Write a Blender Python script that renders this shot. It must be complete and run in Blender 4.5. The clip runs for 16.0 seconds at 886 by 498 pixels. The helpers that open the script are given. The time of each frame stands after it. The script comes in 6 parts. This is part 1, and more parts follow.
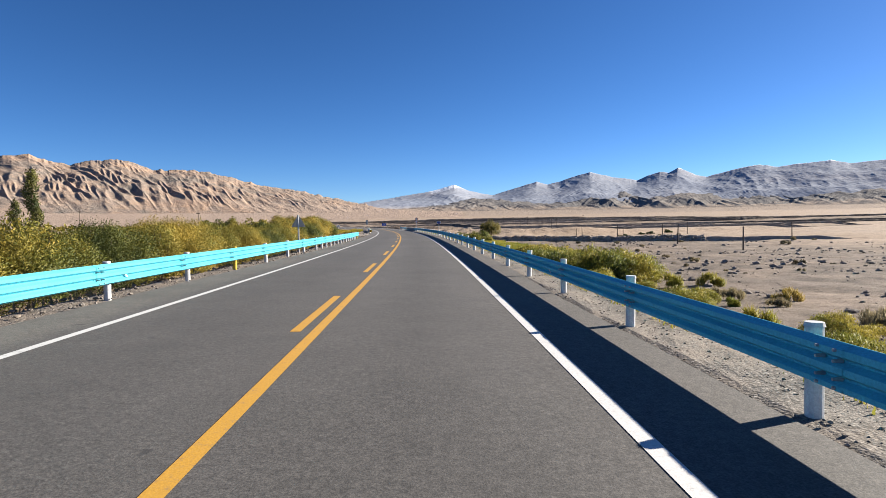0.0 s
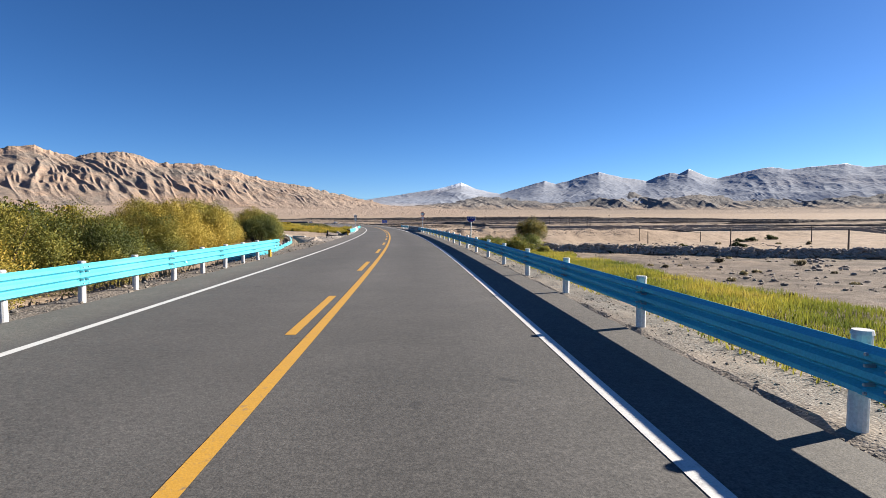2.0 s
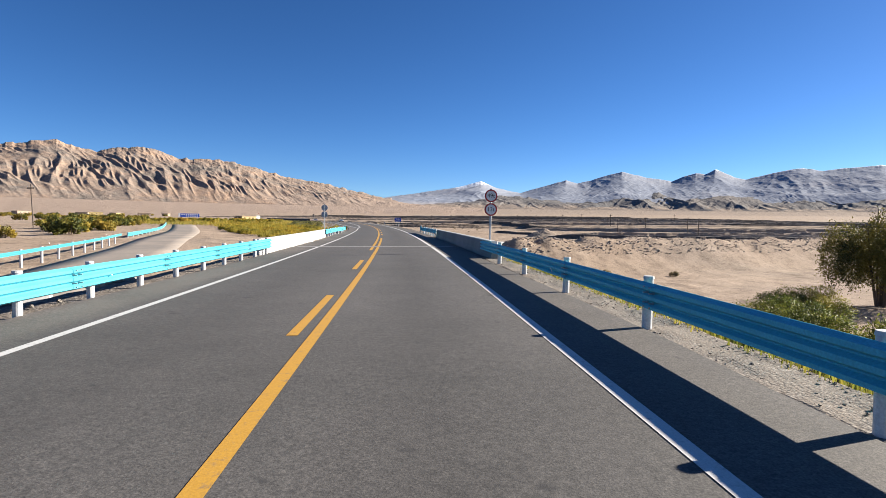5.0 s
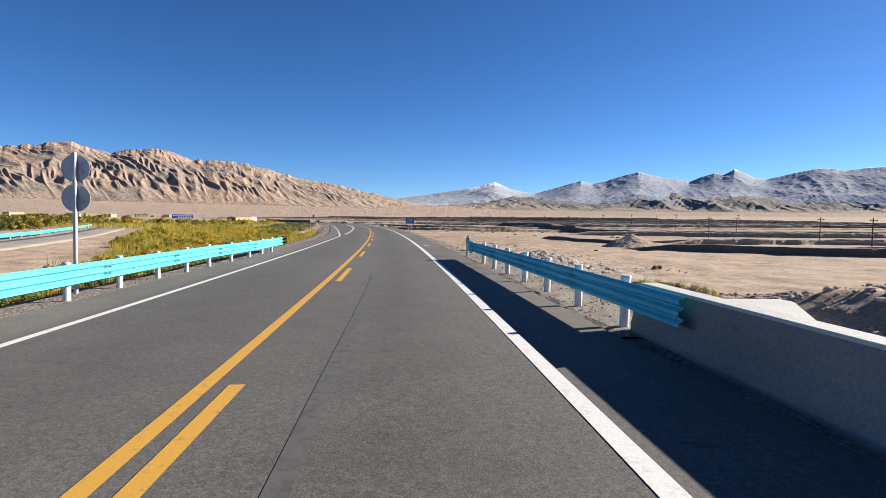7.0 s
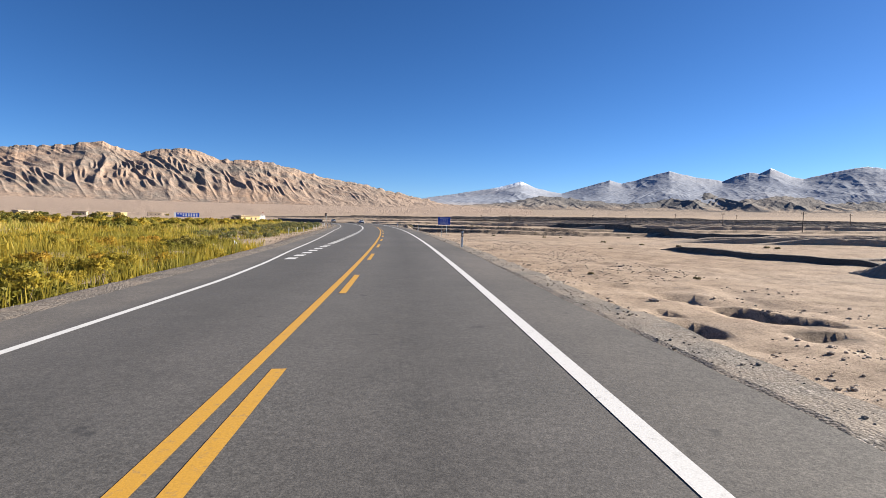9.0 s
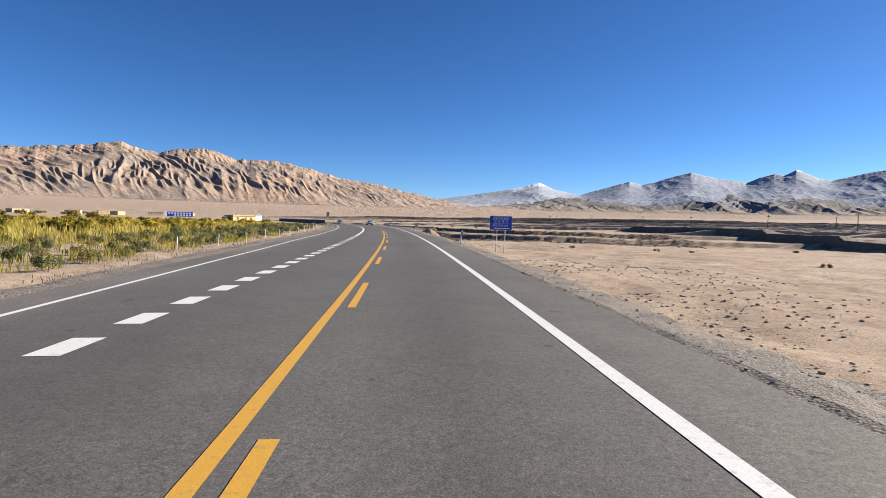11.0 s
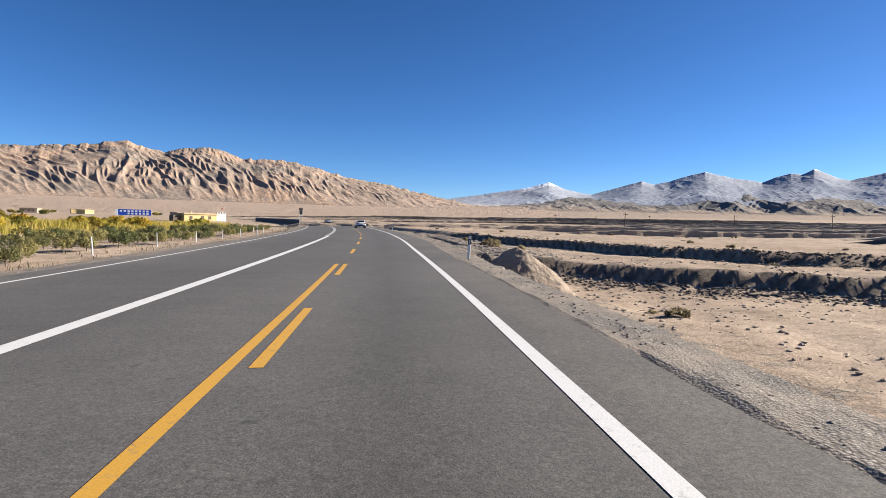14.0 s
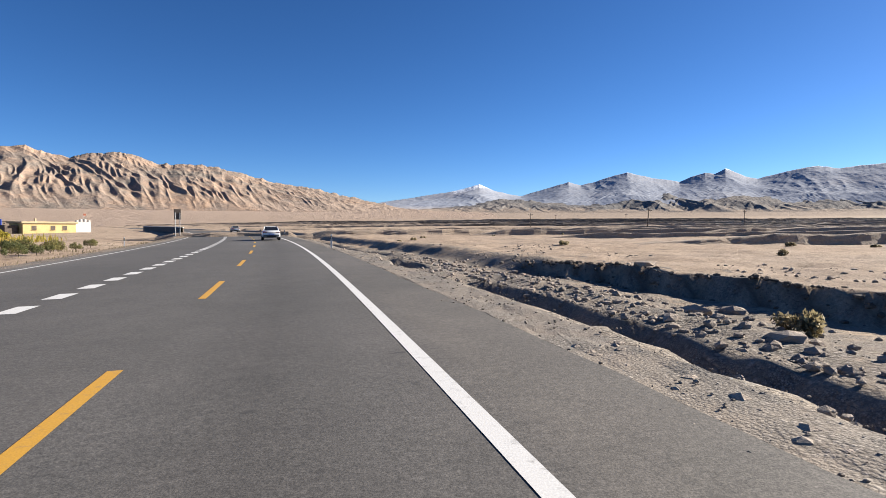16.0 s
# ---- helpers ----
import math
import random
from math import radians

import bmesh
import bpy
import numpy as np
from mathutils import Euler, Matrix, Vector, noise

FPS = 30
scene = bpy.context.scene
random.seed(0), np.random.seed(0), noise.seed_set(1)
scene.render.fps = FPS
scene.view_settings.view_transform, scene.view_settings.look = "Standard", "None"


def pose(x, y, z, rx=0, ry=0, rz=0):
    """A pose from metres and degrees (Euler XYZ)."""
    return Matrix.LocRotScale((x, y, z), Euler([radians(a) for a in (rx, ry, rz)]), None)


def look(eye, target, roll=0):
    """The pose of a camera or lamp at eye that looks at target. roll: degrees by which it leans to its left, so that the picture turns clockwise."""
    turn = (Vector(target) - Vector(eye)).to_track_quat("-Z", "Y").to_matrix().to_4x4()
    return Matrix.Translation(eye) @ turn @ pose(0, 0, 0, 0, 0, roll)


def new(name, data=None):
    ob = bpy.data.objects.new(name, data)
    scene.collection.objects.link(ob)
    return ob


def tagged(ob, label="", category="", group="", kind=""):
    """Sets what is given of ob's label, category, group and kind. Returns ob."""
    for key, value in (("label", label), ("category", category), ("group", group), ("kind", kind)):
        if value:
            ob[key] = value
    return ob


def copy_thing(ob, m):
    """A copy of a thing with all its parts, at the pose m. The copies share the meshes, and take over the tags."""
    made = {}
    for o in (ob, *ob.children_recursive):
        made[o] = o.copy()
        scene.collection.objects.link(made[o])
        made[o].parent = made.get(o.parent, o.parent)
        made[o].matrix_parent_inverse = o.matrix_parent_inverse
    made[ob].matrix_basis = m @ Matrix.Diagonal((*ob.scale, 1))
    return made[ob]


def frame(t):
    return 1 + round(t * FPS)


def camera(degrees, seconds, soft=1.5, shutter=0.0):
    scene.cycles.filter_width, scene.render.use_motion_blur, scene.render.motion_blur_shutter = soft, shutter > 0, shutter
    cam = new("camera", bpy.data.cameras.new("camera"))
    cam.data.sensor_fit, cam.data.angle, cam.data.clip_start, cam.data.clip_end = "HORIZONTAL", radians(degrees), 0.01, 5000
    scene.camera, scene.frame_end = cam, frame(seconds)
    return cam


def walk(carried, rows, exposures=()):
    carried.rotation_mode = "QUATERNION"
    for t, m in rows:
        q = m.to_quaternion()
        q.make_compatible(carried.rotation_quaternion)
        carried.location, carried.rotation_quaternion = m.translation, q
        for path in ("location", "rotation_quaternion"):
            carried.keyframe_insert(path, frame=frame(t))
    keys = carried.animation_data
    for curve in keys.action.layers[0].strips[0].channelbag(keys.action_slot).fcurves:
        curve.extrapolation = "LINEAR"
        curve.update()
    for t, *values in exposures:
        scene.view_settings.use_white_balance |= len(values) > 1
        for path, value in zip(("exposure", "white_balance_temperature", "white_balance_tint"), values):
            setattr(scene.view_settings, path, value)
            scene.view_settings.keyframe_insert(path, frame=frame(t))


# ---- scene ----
# The road is described by s, metres along its middle, and d, metres to the right of it.
HEAD_S = [-400, -60, 0, 20, 60, 80, 132, 185, 206, 259, 302, 335, 420, 560, 700, 4700]
HEAD_A = [1.0, 1.0, 1.8, 2.3, 4.0, 5.2, 7.6, 9.9, 10.8, 12.6, 14.6, 16.1, 22.5, 37.0, 38.0, 38.0]
BANK_S = [-400, 0, 30, 60, 130, 260, 335, 420, 600, 4700]
BANK_A = [-0.6, -0.6, -0.1, 0.6, 0.9, 1.4, 1.4, 1.0, 0.0, 0.0]
S_FINE = np.arange(-400.0, 4700.0, 0.5)
_h = np.radians(np.interp(S_FINE, HEAD_S, HEAD_A))
for _ in range(3):
    _h = np.convolve(np.pad(_h, 20, mode="edge"), np.ones(41) / 41, "valid")
X_FINE = np.cumsum(-np.sin(_h)) * 0.5
Y_FINE = np.cumsum(np.cos(_h)) * 0.5
X_FINE -= np.interp(0.0, S_FINE, X_FINE) + 1.52 * math.cos(_h[800])
Y_FINE -= np.interp(0.0, S_FINE, Y_FINE) + 1.52 * math.sin(_h[800])
FAR_HEAD = radians(10.0)


def smooth(a, b, v):
    u = np.clip((np.asarray(v, float) - a) / (b - a), 0, 1)
    return u * u * (3 - 2 * u)


def heading(s):
    return np.interp(s, S_FINE, _h)


def bank(s):
    return np.tan(np.radians(np.interp(s, BANK_S, BANK_A)))


def plan(s, d):
    """The ground plan: x and y of a place s metres along the road and d metres to the right of its middle."""
    s, d = np.asarray(s, float), np.asarray(d, float)
    a = heading(s)
    n = smooth(25, 400, np.abs(d))
    near, far = np.minimum(np.abs(d), 40) * np.sign(d), d - np.minimum(np.abs(d), 40) * np.sign(d)
    b = a * (1 - n) + FAR_HEAD * n
    x = np.interp(s, S_FINE, X_FINE) + near * np.cos(a) + far * np.cos(b)
    y = np.interp(s, S_FINE, Y_FINE) + near * np.sin(a) + far * np.sin(b)
    return x, y


def deck(s, d):
    """Height of the banked carriageway."""
    return bank(s) * d * (1 - smooth(9, 60, np.abs(d)))


# ---- camera ----
LENS, EYE = 76.2, 1.52
cam = camera(LENS, 16.0, soft=0.55)
# seconds, metres along the road, metres right of its middle, yaw, pitch, roll in degrees
PATH = [
    (0.0, 0.0, 1.66, 0.00, -2.52, -0.60), (0.5, 10.1, 1.66, 0.01, -2.55, -0.46), (1.0, 20.3, 1.64, 0.08, -2.58, -0.28),
    (1.5, 30.4, 1.56, 0.26, -2.64, -0.05), (2.0, 40.4, 1.50, 0.57, -2.72, 0.35), (2.5, 50.4, 1.43, 0.72, -2.74, 0.56),
    (3.0, 60.3, 1.37, 0.82, -2.77, 0.68), (3.5, 70.2, 1.31, 0.99, -2.79, 0.74), (4.0, 80.2, 1.26, 1.47, -2.88, 0.89),
    (6.5, 132.0, 1.52, 3.43, -2.77, 0.99), (7.0, 142.7, 1.60, 3.71, -2.75, 0.99), (7.5, 153.4, 1.55, 4.00, -2.75, 1.00),
    (8.0, 164.1, 1.50, 4.60, -2.79, 1.05), (8.5, 174.7, 1.45, 5.60, -2.81, 1.05), (9.0, 185.2, 1.40, 6.21, -2.82, 1.18),
    (9.5, 195.7, 1.28, 6.59, -2.82, 1.21), (10.0, 206.1, 1.17, 7.03, -2.76, 1.33), (12.5, 259.0, 1.13, 8.52, -2.73, 1.55),
    (13.0, 269.7, 1.23, 8.57, -2.70, 1.63), (13.5, 280.4, 1.33, 8.70, -2.76, 1.48), (14.0, 291.1, 1.46, 8.63, -2.74, 1.51),
    (14.5, 302.0, 1.58, 7.10, -2.77, 1.37), (15.0, 313.0, 1.69, 4.59, -2.99, 1.04), (15.5, 324.0, 1.80, 2.73, -2.56, 0.44),
    (16.0, 335.0, 1.88, 1.72, -2.29, 0.22)]
rows = []
for t, s, d, yaw, pitch, roll in PATH:
    px, py = plan(s, d)
    eye = Vector((float(px), float(py), EYE + float(deck(s, d))))
    yw, pt = radians(yaw), radians(pitch)
    rows.append((t, look(eye, eye + Vector((-math.sin(yw) * math.cos(pt), math.cos(yw) * math.cos(pt), math.sin(pt))), roll)))
walk(cam, rows)

# ---- sky and sun ----
SUN_EL, SUN_AZ = 23.0, 67.0  # degrees up, and clockwise from the y axis
world = bpy.data.worlds.new("sky")
scene.world = world
world.use_nodes = True
wn, wl = world.node_tree.nodes, world.node_tree.links
sky = wn.new("ShaderNodeTexSky")
sky.sky_type, sky.sun_disc = "NISHITA", False
sky.sun_elevation, sky.sun_rotation = radians(SUN_EL), radians(SUN_AZ)
sky.altitude, sky.air_density, sky.dust_density, sky.ozone_density = 4200, 1.0, 3.6, 4.5
deep = wn.new("ShaderNodeHueSaturation")
deep.inputs["Saturation"].default_value, deep.inputs["Value"].default_value = 1.12, 1.0
deep.inputs["Hue"].default_value = 0.503
depth = wn.new("ShaderNodeGamma")
depth.inputs["Gamma"].default_value = 1.08
wl.new(sky.outputs[0], depth.inputs["Color"])
wl.new(depth.outputs[0], deep.inputs["Color"])
wl.new(deep.outputs[0], wn["Background"].inputs[0])
wn["Background"].inputs[1].default_value = 0.0445
sun = new("sun", bpy.data.lights.new("sun", "SUN"))
sun.data.energy, sun.data.angle, sun.data.color = 5.0, radians(0.53), (1.0, 0.92, 0.80)
az, el = radians(SUN_AZ), radians(SUN_EL)
sun_way = Vector((math.sin(az) * math.cos(el), math.cos(az) * math.cos(el), math.sin(el)))
sun.matrix_world = look(sun_way * 100, (0, 0, 0))
scene.view_settings.exposure = 1.50


# ---- materials ----
def nodes_of(name):
    m = bpy.data.materials.new(name)
    m.use_nodes = True
    t = m.node_tree
    return m, t.nodes, t.links, t.nodes["Principled BSDF"]


def noise_node(n, l, co, scale, detail=6, rough=0.6):
    x = n.new("ShaderNodeTexNoise")
    x.inputs["Scale"].default_value, x.inputs["Detail"].default_value, x.inputs["Roughness"].default_value = scale, detail, rough
    l.new(co, x.inputs["Vector"])
    return x.outputs["Fac"]


def ramp_node(n, l, fac, stops):
    r = n.new("ShaderNodeValToRGB")
    e = r.color_ramp.elements
    while len(e) < len(stops):
        e.new(0.5)
    for k, (p, c) in zip(e, stops):
        k.position, k.color = p, (*c, 1)
    l.new(fac, r.inputs[0])
    return r.outputs[0]


def mix_node(n, l, fac, a, b, kind="MIX"):
    x = n.new("ShaderNodeMix")
    x.data_type, x.blend_type = "RGBA", kind
    for sock, v in ((x.inputs[0], fac), (x.inputs[6], a), (x.inputs[7], b)):
        if isinstance(v, (int, float)):
            sock.default_value = v
        elif isinstance(v, tuple):
            sock.default_value = (*v, 1)
        else:
            l.new(v, sock)
    return x.outputs[2]


def math_node(n, l, op, a, b=0.5, clamp=False):
    x = n.new("ShaderNodeMath")
    x.operation, x.use_clamp = op, clamp
    for sock, v in ((x.inputs[0], a), (x.inputs[1], b)):
        if isinstance(v, (int, float)):
            sock.default_value = v
        else:
            l.new(v, sock)
    return x.outputs[0]


def bump_node(n, l, bsdf, h, strength, dist):
    b = n.new("ShaderNodeBump")
    b.inputs["Strength"].default_value, b.inputs["Distance"].default_value = strength, dist
    l.new(h, b.inputs["Height"])
    l.new(b.outputs[0], bsdf.inputs["Normal"])


def surface(name, c1, c2, big=0.3, fine=20.0, rough=0.85, bump=0.4, dist=0.02, c3=None, c3_at=0.6, spec=0.3, metal=0.0, jitter=0.0, world_co=True):
    """A plain procedural surface: two colours by a large noise, darker and lighter grain by a fine one, a third colour in stains."""
    m, n, l, b = nodes_of(name)
    co = n.new("ShaderNodeNewGeometry").outputs["Position"] if world_co else n.new("ShaderNodeTexCoord").outputs["Object"]
    f_big, f_fine = noise_node(n, l, co, big, 5), noise_node(n, l, co, fine, 5, 0.7)
    col = ramp_node(n, l, f_big, [(0.35, c1), (0.68, c2)])
    grain = ramp_node(n, l, f_fine, [(0.25, (0.72, 0.72, 0.72)), (0.75, (1.22, 1.22, 1.22))])
    col = mix_node(n, l, 1.0, col, grain, "MULTIPLY")
    if c3:
        st = noise_node(n, l, co, big * 4.3, 7, 0.65)
        fac = ramp_node(n, l, st, [(c3_at, (0, 0, 0)), (min(1.0, c3_at + 0.1), (1, 1, 1))])
        col = mix_node(n, l, fac, col, c3)
    if jitter:
        r = n.new("ShaderNodeObjectInfo").outputs["Random"]
        k = math_node(n, l, "MULTIPLY_ADD", r, jitter)
        k.node.inputs[2].default_value = 1 - jitter / 2
        v = n.new("ShaderNodeCombineColor")
        for i in range(3):
            l.new(k, v.inputs[i])
        col = mix_node(n, l, 1.0, col, v.outputs[0], "MULTIPLY")
    l.new(col, b.inputs["Base Color"])
    b.inputs["Roughness"].default_value, b.inputs["Specular IOR Level"].default_value, b.inputs["Metallic"].default_value = rough, spec, metal
    if bump:
        bump_node(n, l, b, f_fine, bump, dist)
    return m


def asphalt():
    m, n, l, b = nodes_of("asphalt")
    co = n.new("ShaderNodeNewGeometry").outputs["Position"]
    big, mid, fine = noise_node(n, l, co, 0.12, 6), noise_node(n, l, co, 1.1, 7, 0.7), noise_node(n, l, co, 55.0, 4, 0.7)
    col = ramp_node(n, l, big, [(0.3, (0.069, 0.066, 0.062)), (0.7, (0.092, 0.087, 0.083))])
    col = mix_node(n, l, 1.0, col, ramp_node(n, l, mid, [(0.25, (0.82, 0.82, 0.82)), (0.8, (1.15, 1.14, 1.13))]), "MULTIPLY")
    col = mix_node(n, l, 1.0, col, ramp_node(n, l, fine, [(0.28, (0.45, 0.45, 0.45)), (0.5, (1, 1, 1)), (0.74, (1.75, 1.72, 1.68))]), "MULTIPLY")
    at_ = n.new("ShaderNodeAttribute")
    at_.attribute_name = "across"
    pos = math_node(n, l, "DIVIDE", math_node(n, l, "ADD", at_.outputs["Fac"], 9.0), 14.0, True)
    wear = ramp_node(n, l, pos, [(0.375, (1.55, 1.48, 1.38)), (0.41, (1, 1, 1)), (0.53, (0.86, 0.86, 0.86)), (0.60, (1.04, 1.04, 1.04)), (0.68, (1.06, 1.06, 1.06)), (0.755, (0.78, 0.78, 0.78)), (0.825, (1.02, 1.02, 1.02)), (0.87, (1.06, 1.05, 1.04)), (0.91, (1.32, 1.27, 1.20))])
    col = mix_node(n, l, ramp_node(n, l, noise_node(n, l, co, 0.06, 4), [(0.35, (0.35, 0.35, 0.35)), (0.62, (1, 1, 1))]), col, mix_node(n, l, 1.0, col, wear, "MULTIPLY"))
    grit = noise_node(n, l, co, 17.0, 3, 0.6)
    col = mix_node(n, l, 1.0, col, ramp_node(n, l, grit, [(0.32, (0.80, 0.80, 0.80)), (0.66, (1.20, 1.19, 1.18))]), "MULTIPLY")
    spot = noise_node(n, l, co, 2.3, 3, 0.5)
    col = mix_node(n, l, ramp_node(n, l, spot, [(0.70, (0, 0, 0)), (0.74, (0.7, 0.7, 0.7))]), col, (0.035, 0.034, 0.034))
    l.new(col, b.inputs["Base Color"])
    b.inputs["Roughness"].default_value, b.inputs["Specular IOR Level"].default_value = 0.82, 0.35
    bump_node(n, l, b, fine, 0.5, 0.006)
    return m


def paint_line(name, c, worn):
    m, n, l, b = nodes_of(name)
    co = n.new("ShaderNodeNewGeometry").outputs["Position"]
    wear, fine = noise_node(n, l, co, 9.0, 8, 0.75), noise_node(n, l, co, 60.0, 3)
    fac = ramp_node(n, l, wear, [(0.55, (0, 0, 0)), (0.72, (worn, worn, worn))])
    col = mix_node(n, l, fac, c, (0.12, 0.115, 0.11))
    col = mix_node(n, l, 1.0, col, ramp_node(n, l, fine, [(0.3, (0.85, 0.85, 0.85)), (0.7, (1.08, 1.08, 1.08))]), "MULTIPLY")
    l.new(col, b.inputs["Base Color"])
    b.inputs["Roughness"].default_value = 0.65
    bump_node(n, l, b, fine, 0.3, 0.004)
    return m


def pebble_colour(n, l, co, small=75.0, large=27.0):
    """Packed pebbles: a tone for each one, dark gaps, and their height."""
    tones = [(0.0, (0.105, 0.095, 0.086)), (0.35, (0.165, 0.148, 0.130)), (0.7, (0.23, 0.205, 0.178)), (1.0, (0.34, 0.305, 0.27))]
    cols, hs = [], []
    for k in (small, large):
        v = n.new("ShaderNodeTexVoronoi")
        v.inputs["Scale"].default_value = k
        l.new(co, v.inputs["Vector"])
        sep = n.new("ShaderNodeSeparateColor")
        l.new(v.outputs["Color"], sep.inputs[0])
        gaps = ramp_node(n, l, v.outputs["Distance"], [(0.35, (1.08, 1.08, 1.08)), (0.75, (0.5, 0.5, 0.5))])
        cols.append(mix_node(n, l, 1.0, ramp_node(n, l, sep.outputs[0], tones), gaps, "MULTIPLY"))
        hs.append(math_node(n, l, "SUBTRACT", 1.0, v.outputs["Distance"]))
    pick = ramp_node(n, l, noise_node(n, l, co, 3.0, 5, 0.65), [(0.46, (0, 0, 0)), (0.56, (1, 1, 1))])
    col = mix_node(n, l, pick, cols[0], cols[1])
    dust = ramp_node(n, l, noise_node(n, l, co, 0.7, 6, 0.65), [(0.40, (0, 0, 0)), (0.66, (0.65, 0.65, 0.65))])
    col = mix_node(n, l, dust, col, (0.29, 0.235, 0.185))
    return col, math_node(n, l, "ADD", math_node(n, l, "MULTIPLY", hs[0], 0.35), hs[1])


def gravel(name):
    m, n, l, b = nodes_of(name)
    col, h = pebble_colour(n, l, n.new("ShaderNodeNewGeometry").outputs["Position"])
    l.new(col, b.inputs["Base Color"])
    b.inputs["Roughness"].default_value, b.inputs["Specular IOR Level"].default_value = 0.95, 0.15
    bump_node(n, l, b, h, 0.45, 0.02)
    return m


def ground_stuff():
    """Pale desert sand that turns to grey gravel with stones and cracks."""
    m, n, l, b = nodes_of("desert_ground")
    co = n.new("ShaderNodeNewGeometry").outputs["Position"]
    big, mid, fine, peb = noise_node(n, l, co, 0.035, 6), noise_node(n, l, co, 0.45, 8, 0.65), noise_node(n, l, co, 14.0, 6, 0.7), n.new("ShaderNodeTexVoronoi")
    peb.inputs["Scale"].default_value = 9.0
    l.new(co, peb.inputs["Vector"])
    col = ramp_node(n, l, big, [(0.35, (0.344, 0.262, 0.194)), (0.55, (0.413, 0.323, 0.245)), (0.72, (0.318, 0.258, 0.206))])
    col = mix_node(n, l, 1.0, col, ramp_node(n, l, mid, [(0.28, (0.56, 0.54, 0.53)), (0.48, (0.92, 0.91, 0.90)), (0.7, (1.14, 1.14, 1.14))]), "MULTIPLY")
    col = mix_node(n, l, 1.0, col, ramp_node(n, l, fine, [(0.28, (0.50, 0.49, 0.48)), (0.68, (1.22, 1.22, 1.22))]), "MULTIPLY")
    stones = ramp_node(n, l, peb.outputs["Distance"], [(0.12, (1, 1, 1)), (0.22, (0, 0, 0))])
    where = ramp_node(n, l, mid, [(0.5, (0, 0, 0)), (0.62, (0.8, 0.8, 0.8))])
    col = mix_node(n, l, mix_node(n, l, 1.0, stones, where, "MULTIPLY"), col, (0.15, 0.135, 0.125))
    sep = n.new("ShaderNodeSeparateXYZ")
    l.new(co, sep.inputs[0])
    flat = math_node(n, l, "DIVIDE", math_node(n, l, "SUBTRACT", 108.0, sep.outputs[1]), 14.0, True)
    flat = math_node(n, l, "MULTIPLY", flat, math_node(n, l, "DIVIDE", math_node(n, l, "SUBTRACT", sep.outputs[0], 3.0), 4.0, True))
    flat = math_node(n, l, "MULTIPLY", flat, math_node(n, l, "DIVIDE", math_node(n, l, "SUBTRACT", 62.0, sep.outputs[0]), 25.0, True))
    patch = ramp_node(n, l, noise_node(n, l, co, 0.16, 6, 0.6), [(0.34, (0.55, 0.55, 0.55)), (0.52, (1, 1, 1))])
    col = mix_node(n, l, mix_node(n, l, 1.0, flat, patch, "MULTIPLY"), col, mix_node(n, l, 1.0, ramp_node(n, l, mid, [(0.3, (0.10, 0.085, 0.070)), (0.62, (0.235, 0.19, 0.155))]), ramp_node(n, l, fine, [(0.28, (0.55, 0.55, 0.55)), (0.68, (1.2, 1.2, 1.2))]), "MULTIPLY"))
    stony = n.new("ShaderNodeAttribute")
    stony.attribute_name = "stony"
    peb_col, peb_h = pebble_colour(n, l, co, 50.0, 15.0)
    edge = math_node(n, l, "ADD", stony.outputs["Fac"], math_node(n, l, "MULTIPLY", math_node(n, l, "SUBTRACT", noise_node(n, l, co, 1.6, 7, 0.7), 0.5), 1.6))
    edge = ramp_node(n, l, edge, [(0.40, (0, 0, 0)), (0.60, (1, 1, 1))])
    rough_ = noise_node(n, l, co, 2.6, 8, 0.75)
    col = mix_node(n, l, 1.0, col, ramp_node(n, l, rough_, [(0.36, (0.66, 0.65, 0.64)), (0.46, (0.97, 0.97, 0.97)), (0.7, (1.10, 1.10, 1.10))]), "MULTIPLY")
    col = mix_node(n, l, edge, col, peb_col)
    # steep bank faces turn dark earth; their shade is part of this colour
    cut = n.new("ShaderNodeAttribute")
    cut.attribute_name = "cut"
    shaded_soil = ramp_node(n, l, rough_, [(0.35, (0.075, 0.060, 0.050)), (0.65, (0.175, 0.138, 0.110))])
    col = mix_node(n, l, cut.outputs["Fac"], col, shaded_soil)
    l.new(col, b.inputs["Base Color"])
    b.inputs["Roughness"].default_value, b.inputs["Specular IOR Level"].default_value = 0.95, 0.1
    bump_node(n, l, b, math_node(n, l, "ADD", math_node(n, l, "ADD", fine, math_node(n, l, "ADD", mid, math_node(n, l, "MULTIPLY", rough_, 2.0))), math_node(n, l, "MULTIPLY", peb_h, edge)), 0.6, 0.06)
    return m


def foliage(name, stops, scale=0.9, glow=0.35):
    m, n, l, b = nodes_of(name)
    g = n.new("ShaderNodeNewGeometry")
    big = noise_node(n, l, g.outputs["Position"], scale, 3)
    f = math_node(n, l, "MULTIPLY_ADD", g.outputs["Random Per Island"], 0.16)
    l.new(math_node(n, l, "MULTIPLY", big, 1.5), f.node.inputs[2])
    own = math_node(n, l, "MULTIPLY", n.new("ShaderNodeObjectInfo").outputs["Random"], 0.46)
    f = math_node(n, l, "SUBTRACT", math_node(n, l, "ADD", f, own), 0.46)
    col = ramp_node(n, l, f, stops)
    l.new(col, b.inputs["Base Color"])
    b.inputs["Roughness"].default_value, b.inputs["Specular IOR Level"].default_value = 0.6, 0.25
    tr = n.new("ShaderNodeBsdfTranslucent")
    l.new(col, tr.inputs[0])
    mx = n.new("ShaderNodeMixShader")
    mx.inputs[0].default_value = glow
    l.new(b.outputs[0], mx.inputs[1])
    l.new(tr.outputs[0], mx.inputs[2])
    l.new(mx.outputs[0], n["Material Output"].inputs[0])
    return m


